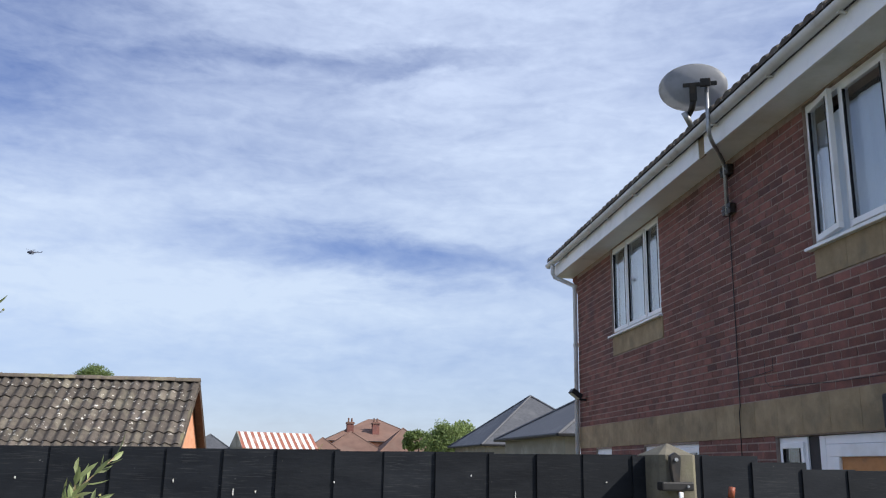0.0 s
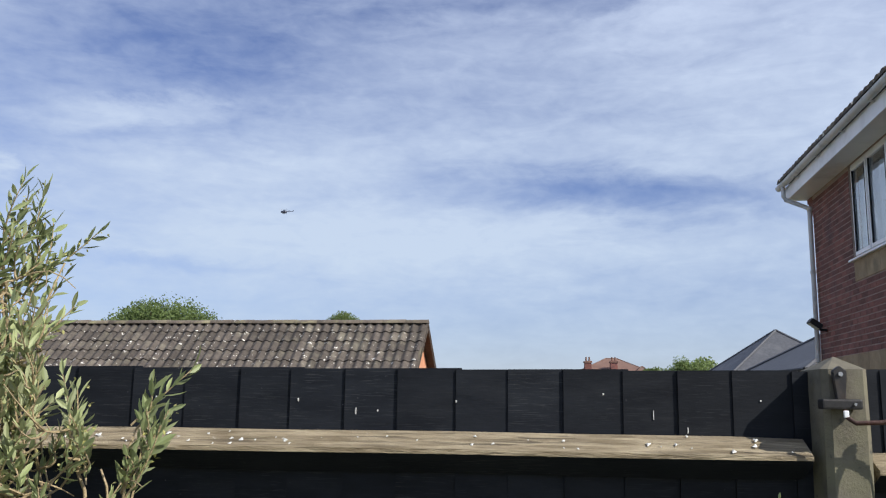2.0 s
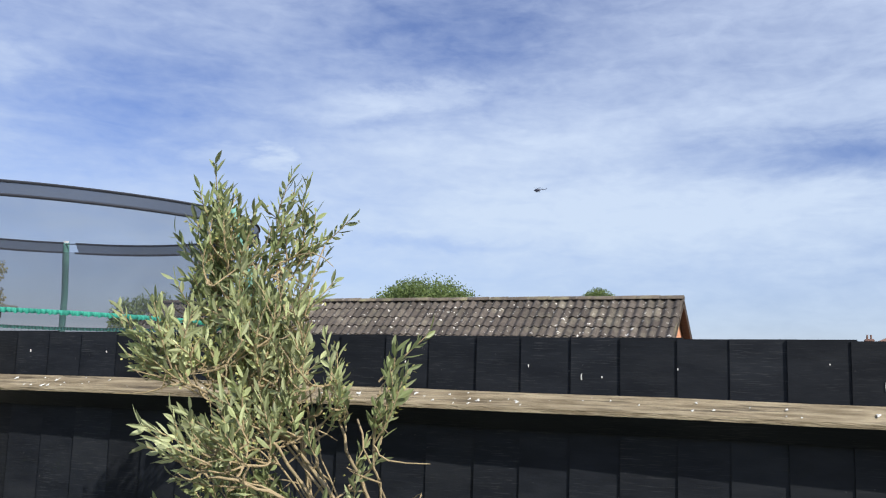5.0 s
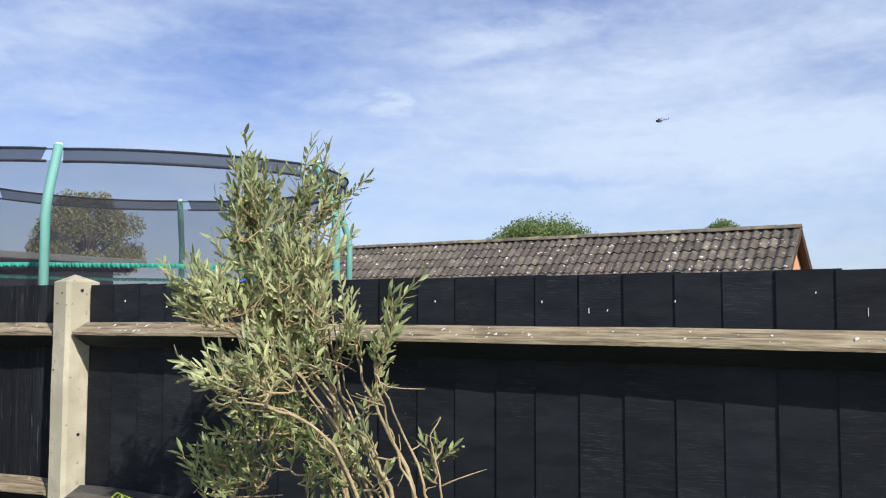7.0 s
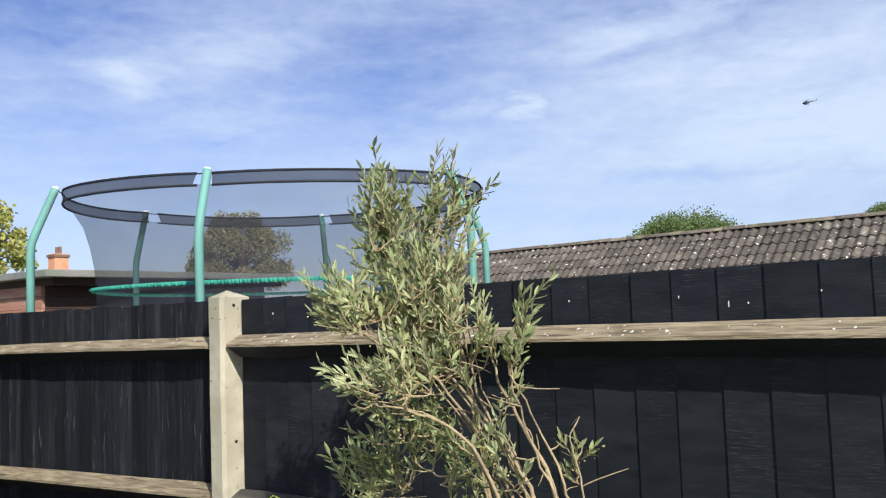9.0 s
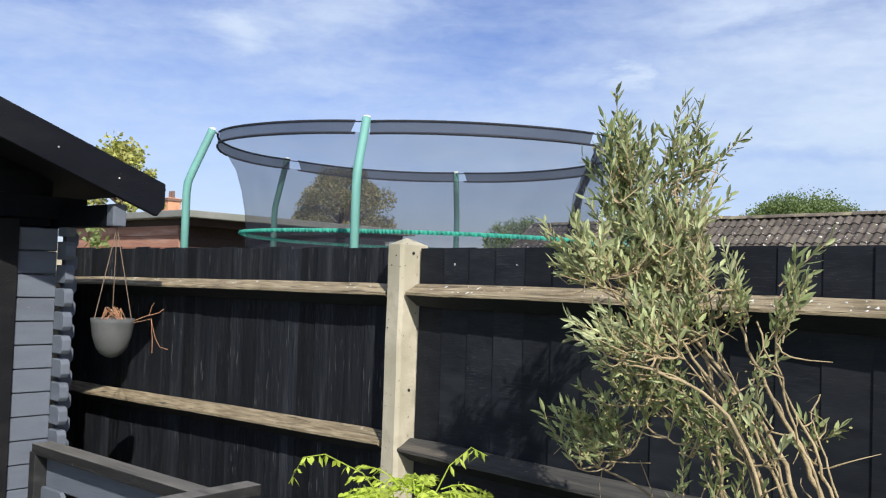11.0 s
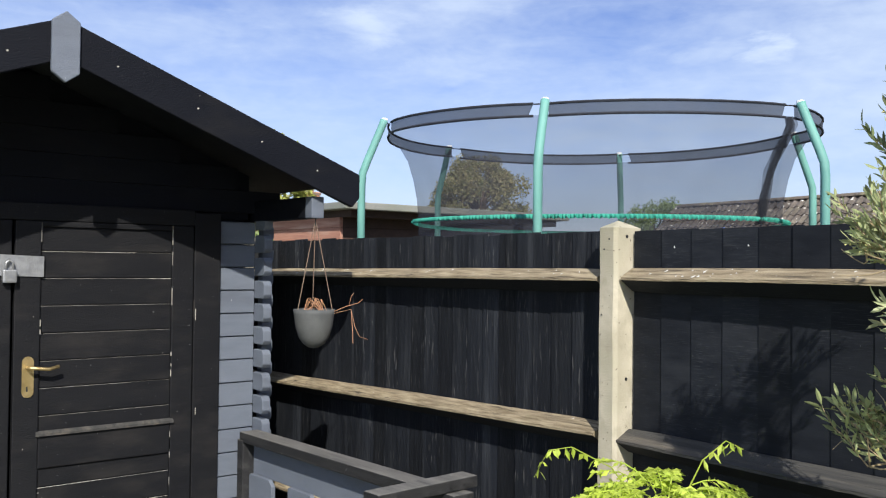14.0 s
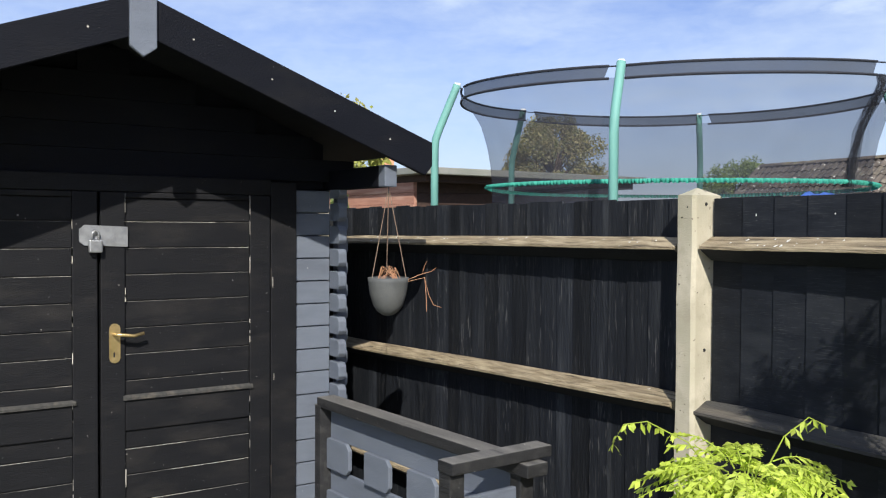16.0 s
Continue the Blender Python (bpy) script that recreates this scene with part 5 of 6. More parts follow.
FOOT = (-1.0, -0.48, 0.0)
OLIVE_STEMS = [
    ((FOOT, (-1.07, -0.5, 0.8), (-1.17, -0.52, 1.25), (-1.22, -0.52, 1.39), (-1.28, -0.5, 1.47), (-1.34, -0.52, 1.59), (-1.38, -0.5, 1.72)), 0.0075),
    ((FOOT, (-1.08, -0.52, 0.85), (-1.19, -0.57, 1.25), (-1.27, -0.58, 1.44), (-1.38, -0.58, 1.56), (-1.51, -0.57, 1.69), (-1.61, -0.55, 1.82), (-1.64, -0.55, 2.0)), 0.0062),
    ((FOOT, (-1.3, -0.47, 0.7), (-1.41, -0.45, 1.17), (-1.43, -0.45, 1.38), (-1.45, -0.45, 1.5), (-1.49, -0.45, 1.66), (-1.54, -0.43, 1.85), (-1.57, -0.43, 2.02)), 0.0078),
    ((FOOT, (-1.1, -0.55, 0.85), (-1.22, -0.64, 1.25), (-1.31, -0.67, 1.47), (-1.41, -0.72, 1.54), (-1.47, -0.77, 1.56), (-1.53, -0.8, 1.585)), 0.0052),
    ((FOOT, (-1.15, -0.5, 0.8), (-1.26, -0.52, 1.22), (-1.36, -0.56, 1.46), (-1.46, -0.62, 1.62), (-1.58, -0.72, 1.72), (-1.66, -0.75, 1.76)), 0.0052),
    ((FOOT, (-1.25, -0.5, 0.72), (-1.46, -0.5, 1.15), (-1.58, -0.5, 1.25), (-1.7, -0.5, 1.29), (-1.78, -0.5, 1.36)), 0.0048),
    ((FOOT, (-1.06, -0.52, 0.85), (-1.15, -0.56, 1.27), (-1.22, -0.57, 1.45), (-1.24, -0.62, 1.6), (-1.22, -0.65, 1.7)), 0.0042),
    ((FOOT, (-1.05, -0.45, 0.9), (-1.17, -0.42, 1.25), (-1.25, -0.34, 1.38), (-1.29, -0.3, 1.45)), 0.0042),
    ((FOOT, (-1.12, -0.47, 0.8), (-1.24, -0.48, 1.2), (-1.32, -0.5, 1.4), (-1.42, -0.5, 1.6), (-1.47, -0.48, 1.85), (-1.46, -0.42, 2.0)), 0.0052),
    ((FOOT, (-1.2, -0.5, 0.8), (-1.33, -0.53, 1.18), (-1.42, -0.55, 1.4), (-1.54, -0.52, 1.6), (-1.62, -0.5, 1.78)), 0.0048),
]
OLIVE_CROWNS = [
    ((-1.62, -0.55, 1.91), (0.065, 0.08, 0.11), 40, (-0.05, 0.0, 1.0)),
    ((-1.645, -0.56, 2.03), (0.02, 0.03, 0.025), 4, (0.05, 0.0, 1.0)),
    ((-1.57, -0.45, 1.94), (0.05, 0.06, 0.08), 14, (0.1, 0.05, 1.0)),
    ((-1.555, -0.44, 2.03), (0.012, 0.02, 0.025), 3, (0.0, 0.05, 1.0)),
    ((-1.505, -0.42, 1.96), (0.018, 0.025, 0.05), 6, (0.35, 0.05, 0.9)),
    ((-1.53, -0.54, 1.78), (0.13, 0.13, 0.12), 88, (-0.1, -0.1, 0.9)),
    ((-1.565, -0.7, 1.735), (0.08, 0.08, 0.045), 30, (-0.5, -0.3, 0.75)),
    ((-1.46, -0.72, 1.575), (0.065, 0.08, 0.045), 22, (-0.5, -0.4, 0.6)),
    ((-1.45, -0.56, 1.65), (0.13, 0.1, 0.1), 48, (-0.05, -0.1, 0.9)),
    ((-1.68, -0.51, 1.35), (0.12, 0.1, 0.08), 30, (-0.25, -0.2, 0.8)),
    ((-1.56, -0.55, 1.48), (0.13, 0.1, 0.1), 32, (-0.2, -0.2, 0.8)),
    ((-1.225, -0.635, 1.63), (0.012, 0.012, 0.05), 6, (0.1, -0.05, 1.0)),
    ((-1.24, -0.6, 1.72), (0.008, 0.01, 0.015), 2, (0.05, 0.0, 1.0)),
    ((-1.28, -0.3, 1.36), (0.02, 0.03, 0.04), 5, (0.2, 0.0, 1.0)),
    ((-1.36, -0.56, 1.42), (0.13, 0.1, 0.12), 22, (0.0, -0.2, 0.9)),
    ((-1.36, -0.56, 1.22), (0.16, 0.08, 0.08), 14, (0.0, -0.2, 0.9)),
]
shrub("olive_shrub", "loose grey-green olive-like shrub with pale stems by the fence", OLIVE_STEMS, OLIVE_CROWNS, 0.035, 0.0042, 5, M["bark"], M["olive"], M["bud"], 240)
shrub("leafy_bush", "small sage-green bush at the foot of the fence", [(((-1.1, -0.3, 0.0), (-1.12, -0.3, 0.7), (-1.16, -0.32, 1.12)), 0.006), (((-1.1, -0.3, 0.0), (-1.08, -0.3, 0.7), (-1.1, -0.3, 1.12)), 0.006)],
      [((-1.15, -0.32, 1.12), (0.05, 0.05, 0.05), 18, (0.0, -0.1, 1.0))], 0.026, 0.0065, 9, M["bark"], M["sage"])
shrub("leafy_sprig", "thin pale leafy sprig growing beside the old post", [(((-0.13, -0.32, 0.0), (-0.14, -0.31, 0.9), (-0.142, -0.3, 1.5)), 0.003)],
      [((-0.142, -0.3, 1.485), (0.01, 0.01, 0.02), 3, (0.0, 0.0, 1.0))], 0.018, 0.0045, 3, M["bark"], M["sage"])

# ---- lime-green climber ----
r = random.Random(8)
lime = thing("climber_plant", "bright lime-green feathery climber below the post", "plant", pose(-2.2, -0.6, 0))
spots = []
stems = bmesh.new()
tube(curve((0, 0, 0), (0, 0, 1.05), (0.05, 0.03, 0), 8), 0.012, 7, stems, taper=0.006)
for k in range(380):
    a = r.uniform(0, 2 * math.pi)
    d = Vector((math.cos(a), math.sin(a), r.uniform(-0.1, 0.75))).normalized()
    s = Vector((d.x * 0.08, d.y * 0.08, 1.075 + r.uniform(-0.22, 0.085)))
    L = r.uniform(0.07, 0.19)
    pts = [s + d * L * q + Vector((0, 0, -0.45 * L * q * q)) for q in (0, 0.25, 0.5, 0.75, 1)]
    tube(pts, 0.002, 5, stems, taper=0.001)
    sd = d.cross(Vector((0, 0, 1))).normalized()
    for j in range(9):
        f = 0.2 + 0.8 * j / 8
        i = min(int(f * 4), 3)
        p = pts[i].lerp(pts[i + 1], f * 4 - i)
        for sg in (-1, 1):
            spots.append((p, (sd * sg * 0.9 + d * 0.5 + Vector((0, 0, -0.5 + r.gauss(0, 0.2)))).normalized()))
    spots.append((pts[-1], (d + Vector((0, 0, -0.6))).normalized()))
for path, n in ((((-0.02, -0.05, 1.08), (-0.08, -0.12, 1.2), (-0.14, -0.2, 1.25), (-0.18, -0.24, 1.24), (-0.21, -0.26, 1.17)), 9), (((0.02, 0.02, 1.1), (0.06, 0.06, 1.22), (0.1, 0.1, 1.27), (0.13, 0.13, 1.25)), 5)):
    tube([Vector(p) for p in path], 0.0022, 5, stems, taper=0.0008)
    for k in range(n):
        f = (len(path) - 1) * (0.35 + 0.65 * k / n)
        i = min(int(f), len(path) - 2)
        p = Vector(path[i]).lerp(Vector(path[i + 1]), f - i)
        for sg in (-1, 1):
            spots.append((p, Vector((sg * 0.5 + r.gauss(0, 0.2), r.gauss(0, 0.4), -0.8)).normalized()))
part("stem", stems, M["lime"], lime, kind="stuff")
leaf_part("foliage", spots, 0.028, 0.0065, r, M["lime"], lime, "lime-green paired leaflets")

# ---- hanging basket under the shed eave ----
bask = thing("hanging_basket", "grey bowl planter with dead stems hung on three strings", "hanging planter", Matrix.Translation((-4.1, -0.515, -0.112)) @ Matrix.Scale(1.065, 4))
bm = bmesh.new()
prof = [(0.001, 1.363), (0.02, 1.366), (0.042, 1.38), (0.06, 1.405), (0.074, 1.45), (0.081, 1.5), (0.083, 1.518), (0.078, 1.518), (0.074, 1.49), (0.0, 1.485)]
rings = [[bm.verts.new((q * math.cos(a), q * math.sin(a), z)) for a in (2 * math.pi * k / 28 for k in range(28))] for q, z in prof]
for a, b in zip(rings, rings[1:]):
    for k in range(28):
        bm.faces.new((a[k], a[(k + 1) % 28], b[(k + 1) % 28], b[k]))
bmesh.ops.remove_doubles(bm, verts=bm.verts, dist=0.0005)
part("bowl", bm, M["pot"], bask, "matt grey rounded bowl", smooth=True)
for k in range(3):
    a = radians(35 + 120 * k)
    part("string", tube([(0.08 * math.cos(a), 0.08 * math.sin(a), 1.51), (0.004 * math.cos(a), 0.004 * math.sin(a), 1.86)], 0.0018, 5), M["string"], bask)
part("hanger", tube([(0, 0, 1.855), (0, 0.002, 1.94), (0.0, 0.002, 1.965)], 0.0025, 6), M["iron"], bask)
bm = bmesh.new()
for k in range(16):
    a, b = r.uniform(0, 6.28), r.uniform(0, 6.28)
    tube([(0.05 * math.cos(a), 0.05 * math.sin(a), 1.49), (0.03 * math.cos(a + 1), 0.03 * math.sin(a + 1), 1.545 + 0.02 * r.random()), (0.055 * math.cos(b), 0.055 * math.sin(b), 1.5)], 0.0012, 5, bm)
tube([(0.04, 0.04, 1.5), (0.09, 0.09, 1.53), (0.12, 0.13, 1.545), (0.13, 0.145, 1.56)], 0.0011, 5, bm)
tube([(0.1, 0.1, 1.535), (0.1, 0.11, 1.57), (0.11, 0.115, 1.585)], 0.0008, 5, bm)
tube([(0.05, 0.05, 1.5), (0.1, 0.11, 1.52), (0.115, 0.12, 1.45), (0.12, 0.14, 1.41), (0.14, 0.165, 1.4)], 0.001, 5, bm)
tube([(0.1, 0.11, 1.52), (0.105, 0.115, 1.44), (0.107, 0.116, 1.385)], 0.0012, 5, bm)
part("dead_stems", bm, M["dry"], bask, "dry reddish stems", kind="stuff")

# ---- latch, lever and striped cord on the old post ----
latch = thing("gate_latch", "black iron latch with a rusty lever on the concrete post", "latch", pose(-0.011, -0.1, 0.034))
prof = [(-0.014, 1.8), (0.0, 1.81), (0.014, 1.8), (0.013, 1.782), (0.009, 1.742), (-0.008, 1.742), (-0.013, 1.782)]
part("strap", prism(prof, "y", -0.02, -0.008, 0.002), M["iron"], latch)
part("bolt", tube([(0.0, -0.02, 1.793), (0.0, -0.024, 1.793)], 0.0045, 10), M["steel"], latch)
part("keeper", boxed(-0.042, 0.036, -0.034, -0.004, 1.724, 1.744, bevel=0.004), M["iron"], latch, "dark iron cross bar")
part("bolt", tube([(0.02, -0.034, 1.734), (0.02, -0.038, 1.734)], 0.003, 8), M["steel"], latch)
part("lever", tube([(0.0, -0.03, 1.722), (0.004, -0.036, 1.708), (0.016, -0.042, 1.698), (0.06, -0.05, 1.7), (0.1, -0.055, 1.706), (0.118, -0.056, 1.713), (0.12, -0.056, 1.726)], 0.0048, 8), M["lever_iron"], latch, "rusty dark lever", smooth=True)
part("grip", tube([(0.112, -0.057, 1.712), (0.116, -0.057, 1.735)], 0.0072, 8), M["rust_red"], latch, "orange grip", smooth=True)
part("white_peg", boxed(-0.004, 0.006, -0.04, -0.034, 1.708, 1.722, bevel=0.002), M["upvc"], latch)
loop = [Vector(p) for p in ((0.07, -0.055, 1.52), (0.072, -0.055, 1.6), (0.08, -0.055, 1.66), (0.095, -0.055, 1.695), (0.11, -0.055, 1.706), (0.128, -0.055, 1.7), (0.15, -0.052, 1.675), (0.168, -0.051, 1.64), (0.176, -0.051, 1.58), (0.178, -0.051, 1.5))]
fine_pts = []
for a, b in zip(loop, loop[1:]):
    fine_pts += [a.lerp(b, k / 6) for k in range(6)]
fine_pts.append(loop[-1])
cord = part("cord", tube(fine_pts, 0.0048, 8), M["yellow"], latch, "yellow and black striped cord looped over the lever", smooth=True)
for k in range(0, len(fine_pts) - 2, 2):
    part("black_band", tube(fine_pts[k:k + 2], 0.0052, 8, cap=False), M["cable"], cord, smooth=True)

# ---- trees ----
def tree(name, label, base, crown, radii, n, size, seed, leaf, clumps=26):
    """A tapered trunk with limbs and a crown of clumps of leaves with gaps between them."""
    r = random.Random(seed)
    th = thing(name, label, "tree", Matrix.Translation(base))
    c = Vector(crown) - Vector(base)
    bm = tube(curve((0, 0, 0), (c.x, c.y, c.z - radii[2] * 0.3), (0.05 * radii[0], 0, 0), 6), max(0.05, radii[0] * 0.09), 9, taper=max(0.02, radii[0] * 0.04))
    part("trunk", bm, M["dark_bark"], th, smooth=True)
    spots, limbs = [], bmesh.new()
    for k in range(clumps):
        a, u = r.uniform(0, 2 * math.pi), r.uniform(-0.55, 1.0)
        s = math.sqrt(max(0, 1 - u * u)) * r.uniform(0.6, 1.0)
        cc = c + Vector((radii[0] * s * math.cos(a), radii[1] * s * math.sin(a), radii[2] * u * r.uniform(0.7, 1.0)))
        tube([c + Vector((0, 0, -radii[2] * 0.3)), c.lerp(cc, 0.5), cc], radii[0] * 0.025, 5, limbs, taper=radii[0] * 0.008)
        cr = radii[0] * r.uniform(0.22, 0.36)
        for m in range(n // clumps):
            d = Vector((r.gauss(0, 1), r.gauss(0, 1), r.gauss(0, 0.8))).normalized()
            spots.append((cc + d * cr * r.random() ** 0.4, (d * 0.3 + Vector((r.gauss(0, 0.7), r.gauss(0, 0.7), r.gauss(0, 0.5)))).normalized()))
    part("limbs", limbs, M["dark_bark"], th, kind="stuff")
    leaf_part("crown", spots, size * 0.85, size * 0.42, r, leaf, th)
    return th


tree("tree", "round leafy green tree showing over the tiled ridge", (-13.1, 30.5, 0), (-13.05, 30.5, 3.95), (2.1, 2.0, 1.15), 30000, 0.1, 21, M["oak"], clumps=170)
tree("tree", "distant clipped green tree over the ridge", (-11.3, 59.6, 0), (-11.3, 59.6, 6.75), (1.3, 1.3, 0.95), 15000, 0.11, 22, M["oak"], clumps=120)
tree("tree", "yellow-green young tree behind the shed", (-14.2, 4.56, 0), (-14.15, 4.5, 3.0), (0.6, 0.6, 0.75), 2600, 0.09, 23, M["yellow_leaf"], clumps=34)
tree("brown_bush", "brownish green shaggy bush seen through the net", (-35.0, 27.0, 0), (-35.0, 27.0, 4.85), (2.3, 2.3, 2.2), 26000, 0.13, 24, M["brown_leaf"], clumps=40)
tree("tree", "small green tree seen through the net", (-26.0, 29.8, 0), (-26.0, 29.8, 3.5), (1.5, 1.4, 1.15), 8000, 0.11, 25, M["bright_tree"], clumps=24)
tree("tree", "pale green spreading tree among far roofs", (11.9, 57.6, 0), (12.3, 57.6, 3.3), (1.7, 1.5, 1.35), 16000, 0.12, 26, M["bright_tree"], clumps=90)
tree("tree", "dark green tree among far roofs", (12.0, 68.2, 0), (12.0, 68.2, 3.7), (1.15, 1.0, 0.8), 3600, 0.2, 27, M["oak"], clumps=16)
tree("tree", "thin pale tree beside the slate roofs", (17.6, 77, 0), (17.6, 77, 4.4), (1.8, 1.6, 1.2), 1200, 0.28, 28, M["bright_tree"], clumps=26)
palm = thing("palm", "spiky yellow-green palm before the striped roof", "palm", pose(3.4, 66, 0))
part("trunk", tube([(0, 0, 0), (0.05, 0, 2.0)], 0.15, 8), M["dark_bark"], palm)
pr = random.Random(4)
leaf_part("fronds", [(Vector((0, 0, 2.0)), Vector((pr.gauss(0, 0.8), pr.gauss(0, 0.8), pr.uniform(0.0, 1.0)))) for k in range(90)], 1.5, 0.05, pr, M["palm"], palm)


# ---- far houses ----
def hip_house(label, x0, x1, y0, y1, eave, ridge, roof, wall, along="y", chimneys=(), windows=()):
    h = thing("house", label, "house", pose((x0 + x1) / 2, (y0 + y1) / 2, 0), "far houses")
    a, b = (x1 - x0) / 2, (y1 - y0) / 2
    part("wall", boxed(-a + 0.35, a - 0.35, -b + 0.35, b - 0.35, 0, eave), wall, h)
    bm = bmesh.new()
    low = [bm.verts.new(p) for p in ((-a, -b, eave), (a, -b, eave), (a, b, eave), (-a, b, eave))]
    if along == "y":
        e = max(b - a, 0.05)
        r0, r1 = bm.verts.new((0, -e, ridge)), bm.verts.new((0, e, ridge))
        faces = ((low[0], low[1], r0), (low[1], low[2], r1, r0), (low[2], low[3], r1), (low[3], low[0], r0, r1))
        hips = [(low[0], r0), (low[1], r0), (low[2], r1), (low[3], r1), (r0, r1)]
    else:
        e = max(a - b, 0.05)
        r0, r1 = bm.verts.new((-e, 0, ridge)), bm.verts.new((e, 0, ridge))
        faces = ((low[0], low[1], r1, r0), (low[1], low[2], r1), (low[2], low[3], r0, r1), (low[3], low[0], r0))
        hips = [(low[0], r0), (low[3], r0), (low[1], r1), (low[2], r1), (r0, r1)]
    for f in faces:
        bm.faces.new(f)
    bm.faces.new(low[::-1])
    pts = [(p.co.copy(), q.co.copy()) for p, q in hips]
    rf = part("roof", bm, roof, h)
    for p, q in pts:
        part("hip_ridge", tube([p, q], 0.07, 6), roof, rf)
    part("gutter", tube([(-a, -b, eave), (a, -b, eave), (a, b, eave), (-a, b, eave), (-a, -b, eave)], 0.06, 6), M["dark_gap"], h)
    for cx, cy, cz in chimneys:
        ch = part("chimney", boxed(cx - 0.42, cx + 0.42, cy - 0.5, cy + 0.5, eave, cz, bevel=0.02), M["brick"] if y0 > 90 else M["orange_brick"], h, "red brick chimney stack")
        part("cap_course", boxed(cx - 0.5, cx + 0.5, cy - 0.58, cy + 0.58, cz - 0.24, cz - 0.05, bevel=0.02), M["redtile"], ch)
        for s in (-0.2, 0.2):
            part("pot", tube([(cx + s, cy, cz), (cx + s, cy, cz + 0.5)], 0.12, 8, taper=0.1), M["redtile"], ch)
    for wx, wz, ww, wh in windows:
        w = part("window", boxed(wx, wx + ww, -b + 0.3, -b + 0.36, wz, wz + wh, bevel=0.02), M["upvc"], h)
        part("pane", boxed(wx + 0.1, wx + ww - 0.1, -b + 0.285, -b + 0.3, wz + 0.1, wz + wh - 0.1), M["room"], w)
    return h


hip_house("grey slate hipped bungalow with cream walls", 10.9, 18.9, 44.0, 52.2, 2.95, 5.9, M["slate"], M["render"], windows=((-3.2, 1.6, 1.0, 0.9),))
hip_house("grey slate hipped bungalow nearer the fence", 8.5, 19.9, 25.0, 32.6, 2.85, 5.05, M["slate"], M["render"], "x", windows=((-4.9, 2.15, 0.5, 0.5), (-3.2, 1.4, 1.2, 1.0)))
hip_house("red-brown house with two brick chimneys", 7.6, 21.0, 107, 119, 4.6, 7.5, M["redtile"], M["orange_brick"], "x", ((-3.35, -3.2, 7.0), (-0.2, -3.6, 7.0)))
hip_house("red tiled hipped house among far roofs", 6.6, 13.6, 97, 104, 3.2, 5.5, M["redtile"], M["render"])
hip_house("red tiled hipped house among far roofs", 12.4, 19.0, 94, 102, 3.0, 5.9, M["redtile"], M["render"], "x")
hip_house("red tiled hipped house among far roofs", 17.0, 25.0, 99, 107, 3.3, 6.1, M["redtile"], M["render"])
hip_house("red tiled hipped house among far roofs", 4.0, 9.2, 93, 99, 2.6, 4.6, M["redtile"], M["render"])
hip_house("small grey roofed house by the striped roof", -7.2, -2.4, 84, 92, 2.8, 4.4, M["slate"], M["render"])
hip_house("small brown roofed house beside the outbuilding", -6.2, -3.6, 52, 58, 2.4, 3.9, M["redtile"], M["orange_brick"])
hip_house("brown roofed house with a brick chimney behind the shed", -70, -56, 28, 40, 3.6, 5.6, M["redtile"], M["orange_brick"], chimneys=((5.9, -4.1, 6.9),))

striped = thing("striped_barn", "low barn roofed in white and rust-red striped sheets", "barn", pose(1.75, 81, 0, 0, 0, 15))
part("wall", boxed(-3.6, 3.4, 0, 4.6, 0, 3.2), M["render"], striped)
part("gable", prism([(0.0, 3.2), (2.3, 4.62), (4.6, 3.2)], "x", -3.62, -3.5), M["render"], striped)
N = 23
for k in range(N):
    x = -3.6 + 7.1 * k / N
    bm = prism([(-0.2, 3.1), (2.3, 4.6), (4.8, 3.1), (4.8, 3.06), (2.3, 4.55), (-0.2, 3.06)], "x", x, x + 7.1 / N - 0.01)
    part("roof_sheet", bm, M["white_sheet"] if k % 2 else M["rust"], striped)

# ---- neighbour's timber shed beyond the trampoline ----
nshed = thing("timber_shed", "red-brown timber shed with a flat grey felt roof", "shed", pose(-8.44, 2.3, 0))
part("wall", boxed(-2.4, -0.03, 0.03, 2.8, 0, 2.15), M["shaded_wood"], nshed)
for k in range(18):
    z = 0.03 + k * 0.12
    part("cladding_board", boxed(-2.4, 0.0, -0.004 - 0.008 * (k % 2), 0.03, z, min(z + 0.117, 2.17), bevel=0.003), M["red_wood"], nshed)
    # Side cladding takes a darker copy of the timber to stand for shade.
    part("cladding_board", boxed(-0.03, 0.004, 0.032, 2.8, z, min(z + 0.117, 2.17), bevel=0.003), M["shaded_wood"], nshed)
part("roof", boxed(-2.6, 0.32, -0.14, 3.0, 2.24, 2.31, bevel=0.01), M["felt"], nshed, "weathered grey felt roof edge")
part("roof_joist", boxed(-2.5, 0.2, 0.0, 2.9, 2.17, 2.24), M["shaded_wood"], nshed)
ivy_r = random.Random(31)
ivy = thing("ivy_sprig", "sprig of green ivy by the timber shed", "plant", pose(-9.74, 2.05, 0))
part("stem", tube([(0, 0, 0), (0.02, 0.02, 1.6), (0.1, 0, 2.2)], 0.01, 6, taper=0.004), M["dry"], ivy)
leaf_part("foliage", [(Vector((ivy_r.gauss(0.05, 0.12), ivy_r.gauss(0, 0.05), ivy_r.uniform(1.9, 2.2))), (ivy_r.gauss(0, 1), ivy_r.gauss(-0.4, 0.5), ivy_r.gauss(-0.3, 0.5))) for k in range(60)], 0.09, 0.035, ivy_r, M["bright_tree"], ivy)
tarp = thing("blue_sheet", "crumpled blue sheet on the trampoline edge", "sheet", pose(-3.55, 1.75, 0))
bm = bmesh.new()
bmesh.ops.create_grid(bm, x_segments=14, y_segments=8, size=0.5)
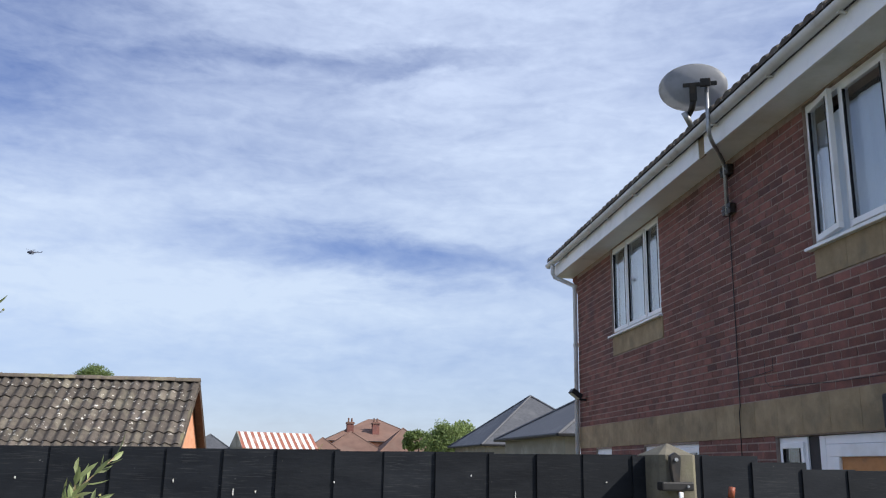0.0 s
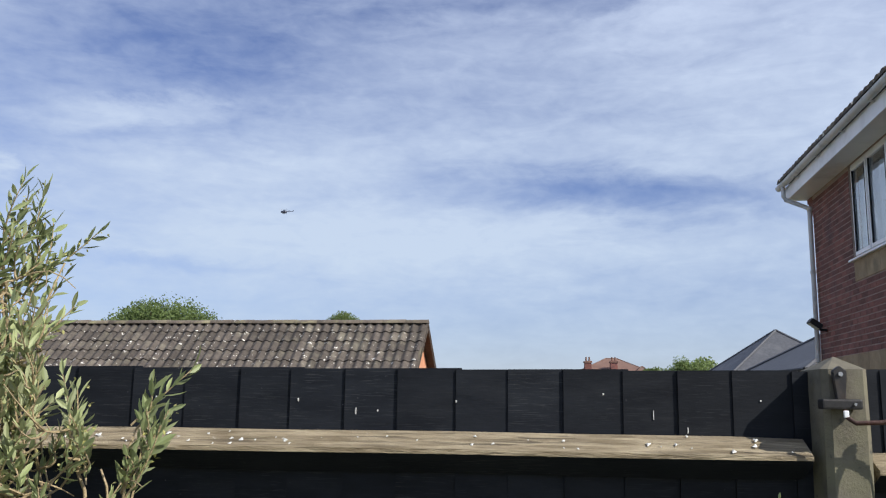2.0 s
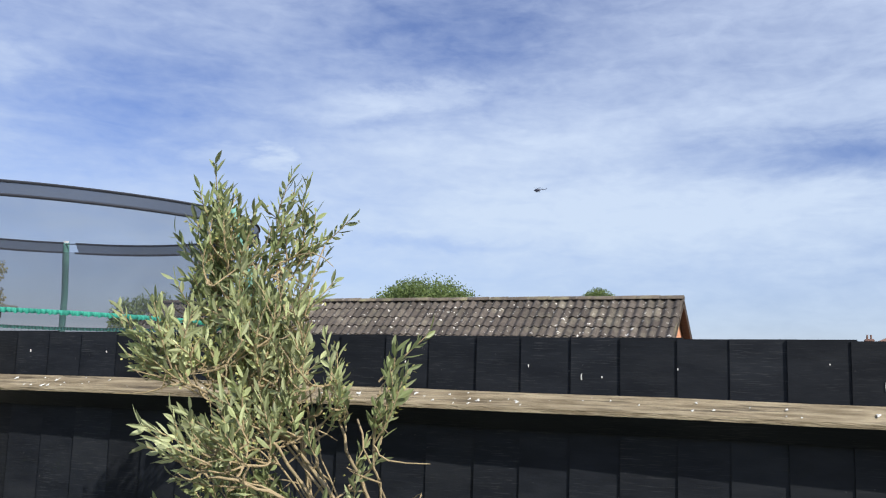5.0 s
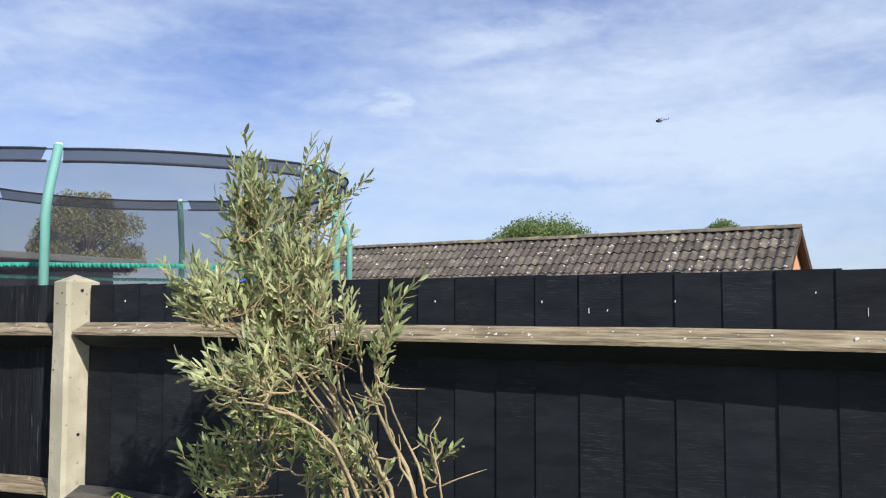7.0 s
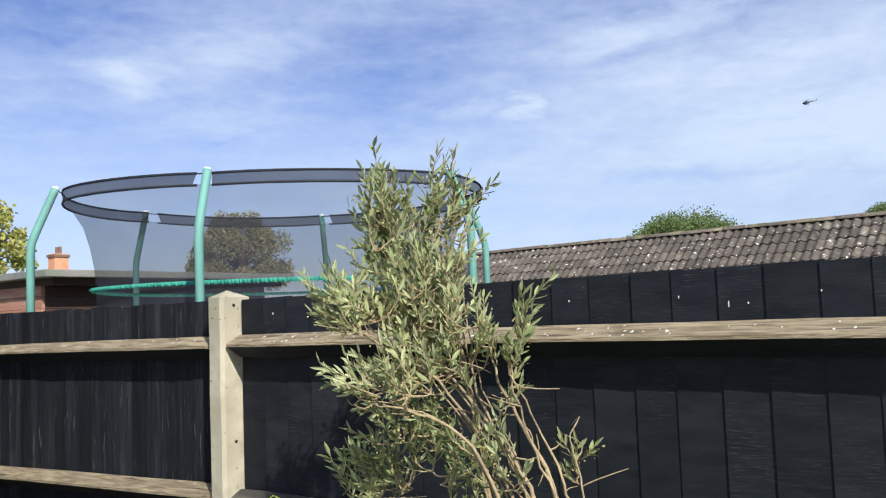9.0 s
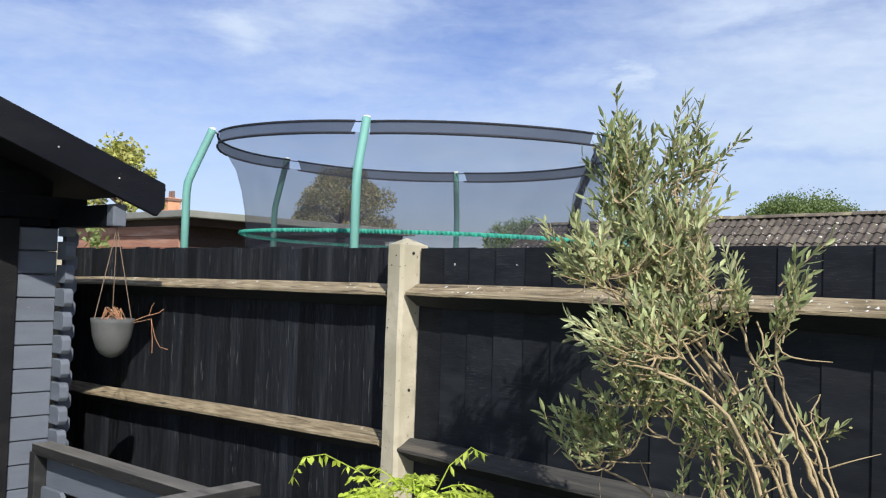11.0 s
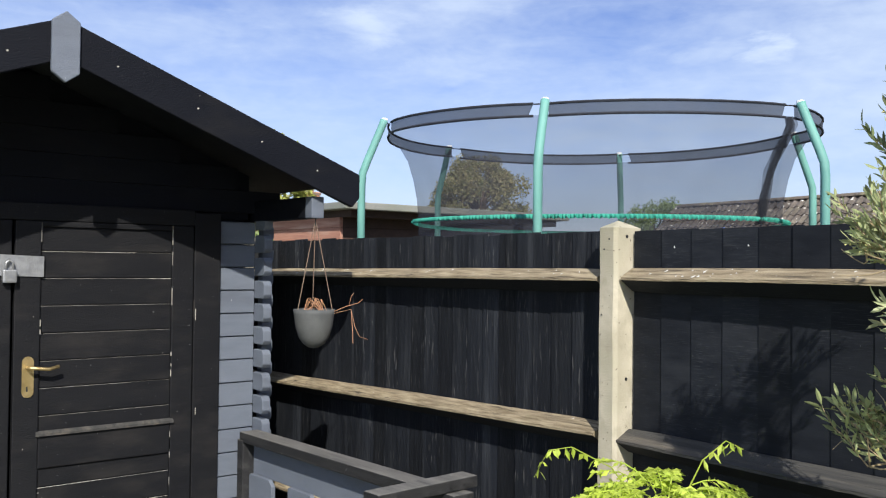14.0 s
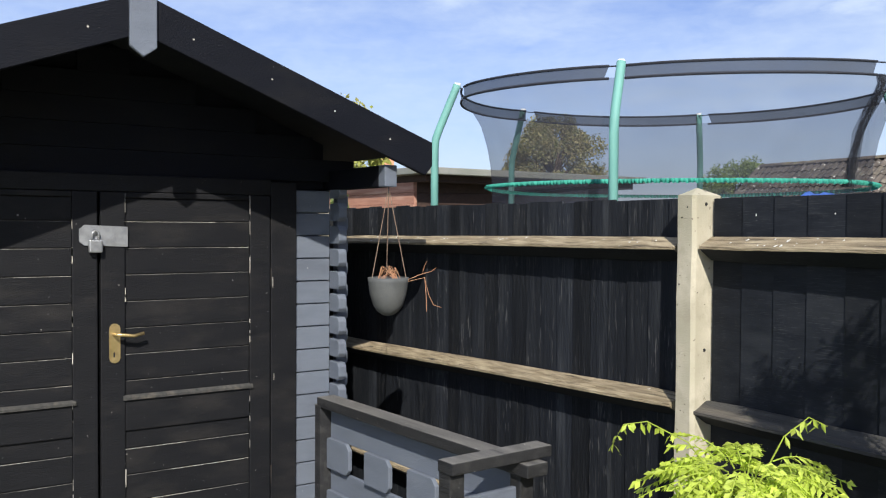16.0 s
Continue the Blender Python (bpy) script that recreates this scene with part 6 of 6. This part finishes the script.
for v in bm.verts:
    v.co = Vector((v.co.x * 0.22, v.co.y * 0.3, 1.9 + 0.03 * noise.noise(v.co * 7) - 0.3 * v.co.x * v.co.x))
bmesh.ops.solidify(bm, geom=list(bm.faces), thickness=0.004)
part("sheet", bm, M["blue"], tarp, smooth=True)

# ---- helicopter far off in the sky ----
heli = thing("helicopter", "dark helicopter far off in the sky", "helicopter", pose(-141, 570, 126, 0, 0, 20))
bm = bmesh.new()
bmesh.ops.create_uvsphere(bm, u_segments=16, v_segments=10, radius=1)
for v in bm.verts:
    v.co = Vector((v.co.x * 2.2 - 1.2, v.co.y * 0.85, v.co.z * 0.95 - (0.2 if v.co.x < 0 else 0)))
part("cabin", bm, M["heli"], heli, smooth=True)
part("tail_boom", tube([(0.5, 0, 0.25), (4.6, 0, 0.65)], 0.32, 8, taper=0.14), M["heli"], heli)
part("tail_fin", prism([(4.3, 0.5), (4.9, 0.6), (5.3, 1.7), (4.9, 1.7)], "y", -0.06, 0.06), M["heli"], heli)
part("rotor_mast", tube([(-0.6, 0, 0.9), (-0.6, 0, 1.35)], 0.12, 8), M["heli"], heli)
for k in range(4):
    a = radians(20 + 90 * k)
    part("rotor_blade", tube([(-0.6, 0, 1.35), (-0.6 + 4.0 * math.cos(a), 4.0 * math.sin(a), 1.32)], 0.06, 5), M["heli"], heli)
for s in (-0.7, 0.7):
    part("skid", tube([(-2.4, s, -1.3), (0.6, s, -1.3)], 0.06, 6), M["heli"], heli)
    part("strut", tube([(-1.2, s, -1.3), (-1.2, s * 0.6, -0.7)], 0.05, 6), M["heli"], heli)

# ---- bricks of the house wall, course by course ----
BL, BH, BJ = 0.212, 0.062, 0.013
blocked = [(o[0] - 0.002, o[1] + 0.002, o[2] - 0.035, o[3] + 0.002) for o in openings]
blocked += [(FRONT, END, 2.125, 2.43), (-1.94, 0.0, 3.38, 3.62), (-7.21, -5.36, 3.36, 3.6), (-7.3, -4.47, 0, 2.12)]
spots_near, spots_rest = [], []
for row in range(45):
    z = 1.62 + row * 0.075
    if z + BH > 4.9:
        break
    y = FRONT + (0.1125 if row % 2 else 0.0)
    while y < END - 0.01:
        pieces = [(y, min(y + BL, END))]
        for o in blocked:
            if o[2] < z + BH - 0.01 and o[3] > z + 0.01:
                cut = []
                for a, b in pieces:
                    if b <= o[0] or a >= o[1]:
                        cut.append((a, b))
                    else:
                        if o[0] - a > 0.03:
                            cut.append((a, o[0]))
                        if b - o[1] > 0.03:
                            cut.append((o[1], b))
                pieces = cut
        for a, b in pieces:
            whole = b - a > BL - 0.001
            (spots_near if whole and -5.2 < y < -2.9 and 2.5 < z < 4.6 and len(spots_near) < 300 else spots_rest).append((a, b, z))
        y += BL + BJ
brick_mesh = join_pieces("brick", [(-0.0035, 0.02, 0, BL, 0, BH)], M["brick"])
for a, b, z in spots_near:
    part("brick", brick_mesh, None, wall, loc=(rng.uniform(-0.001, 0.001), a, z))
rest_mesh = join_pieces("bricks", [(-0.0035 + rng.uniform(-0.001, 0.001), 0.02, a, b, z, z + BH) for a, b, z in spots_rest], M["brick"])
part("bricks", rest_mesh, None, wall, kind="stuff")
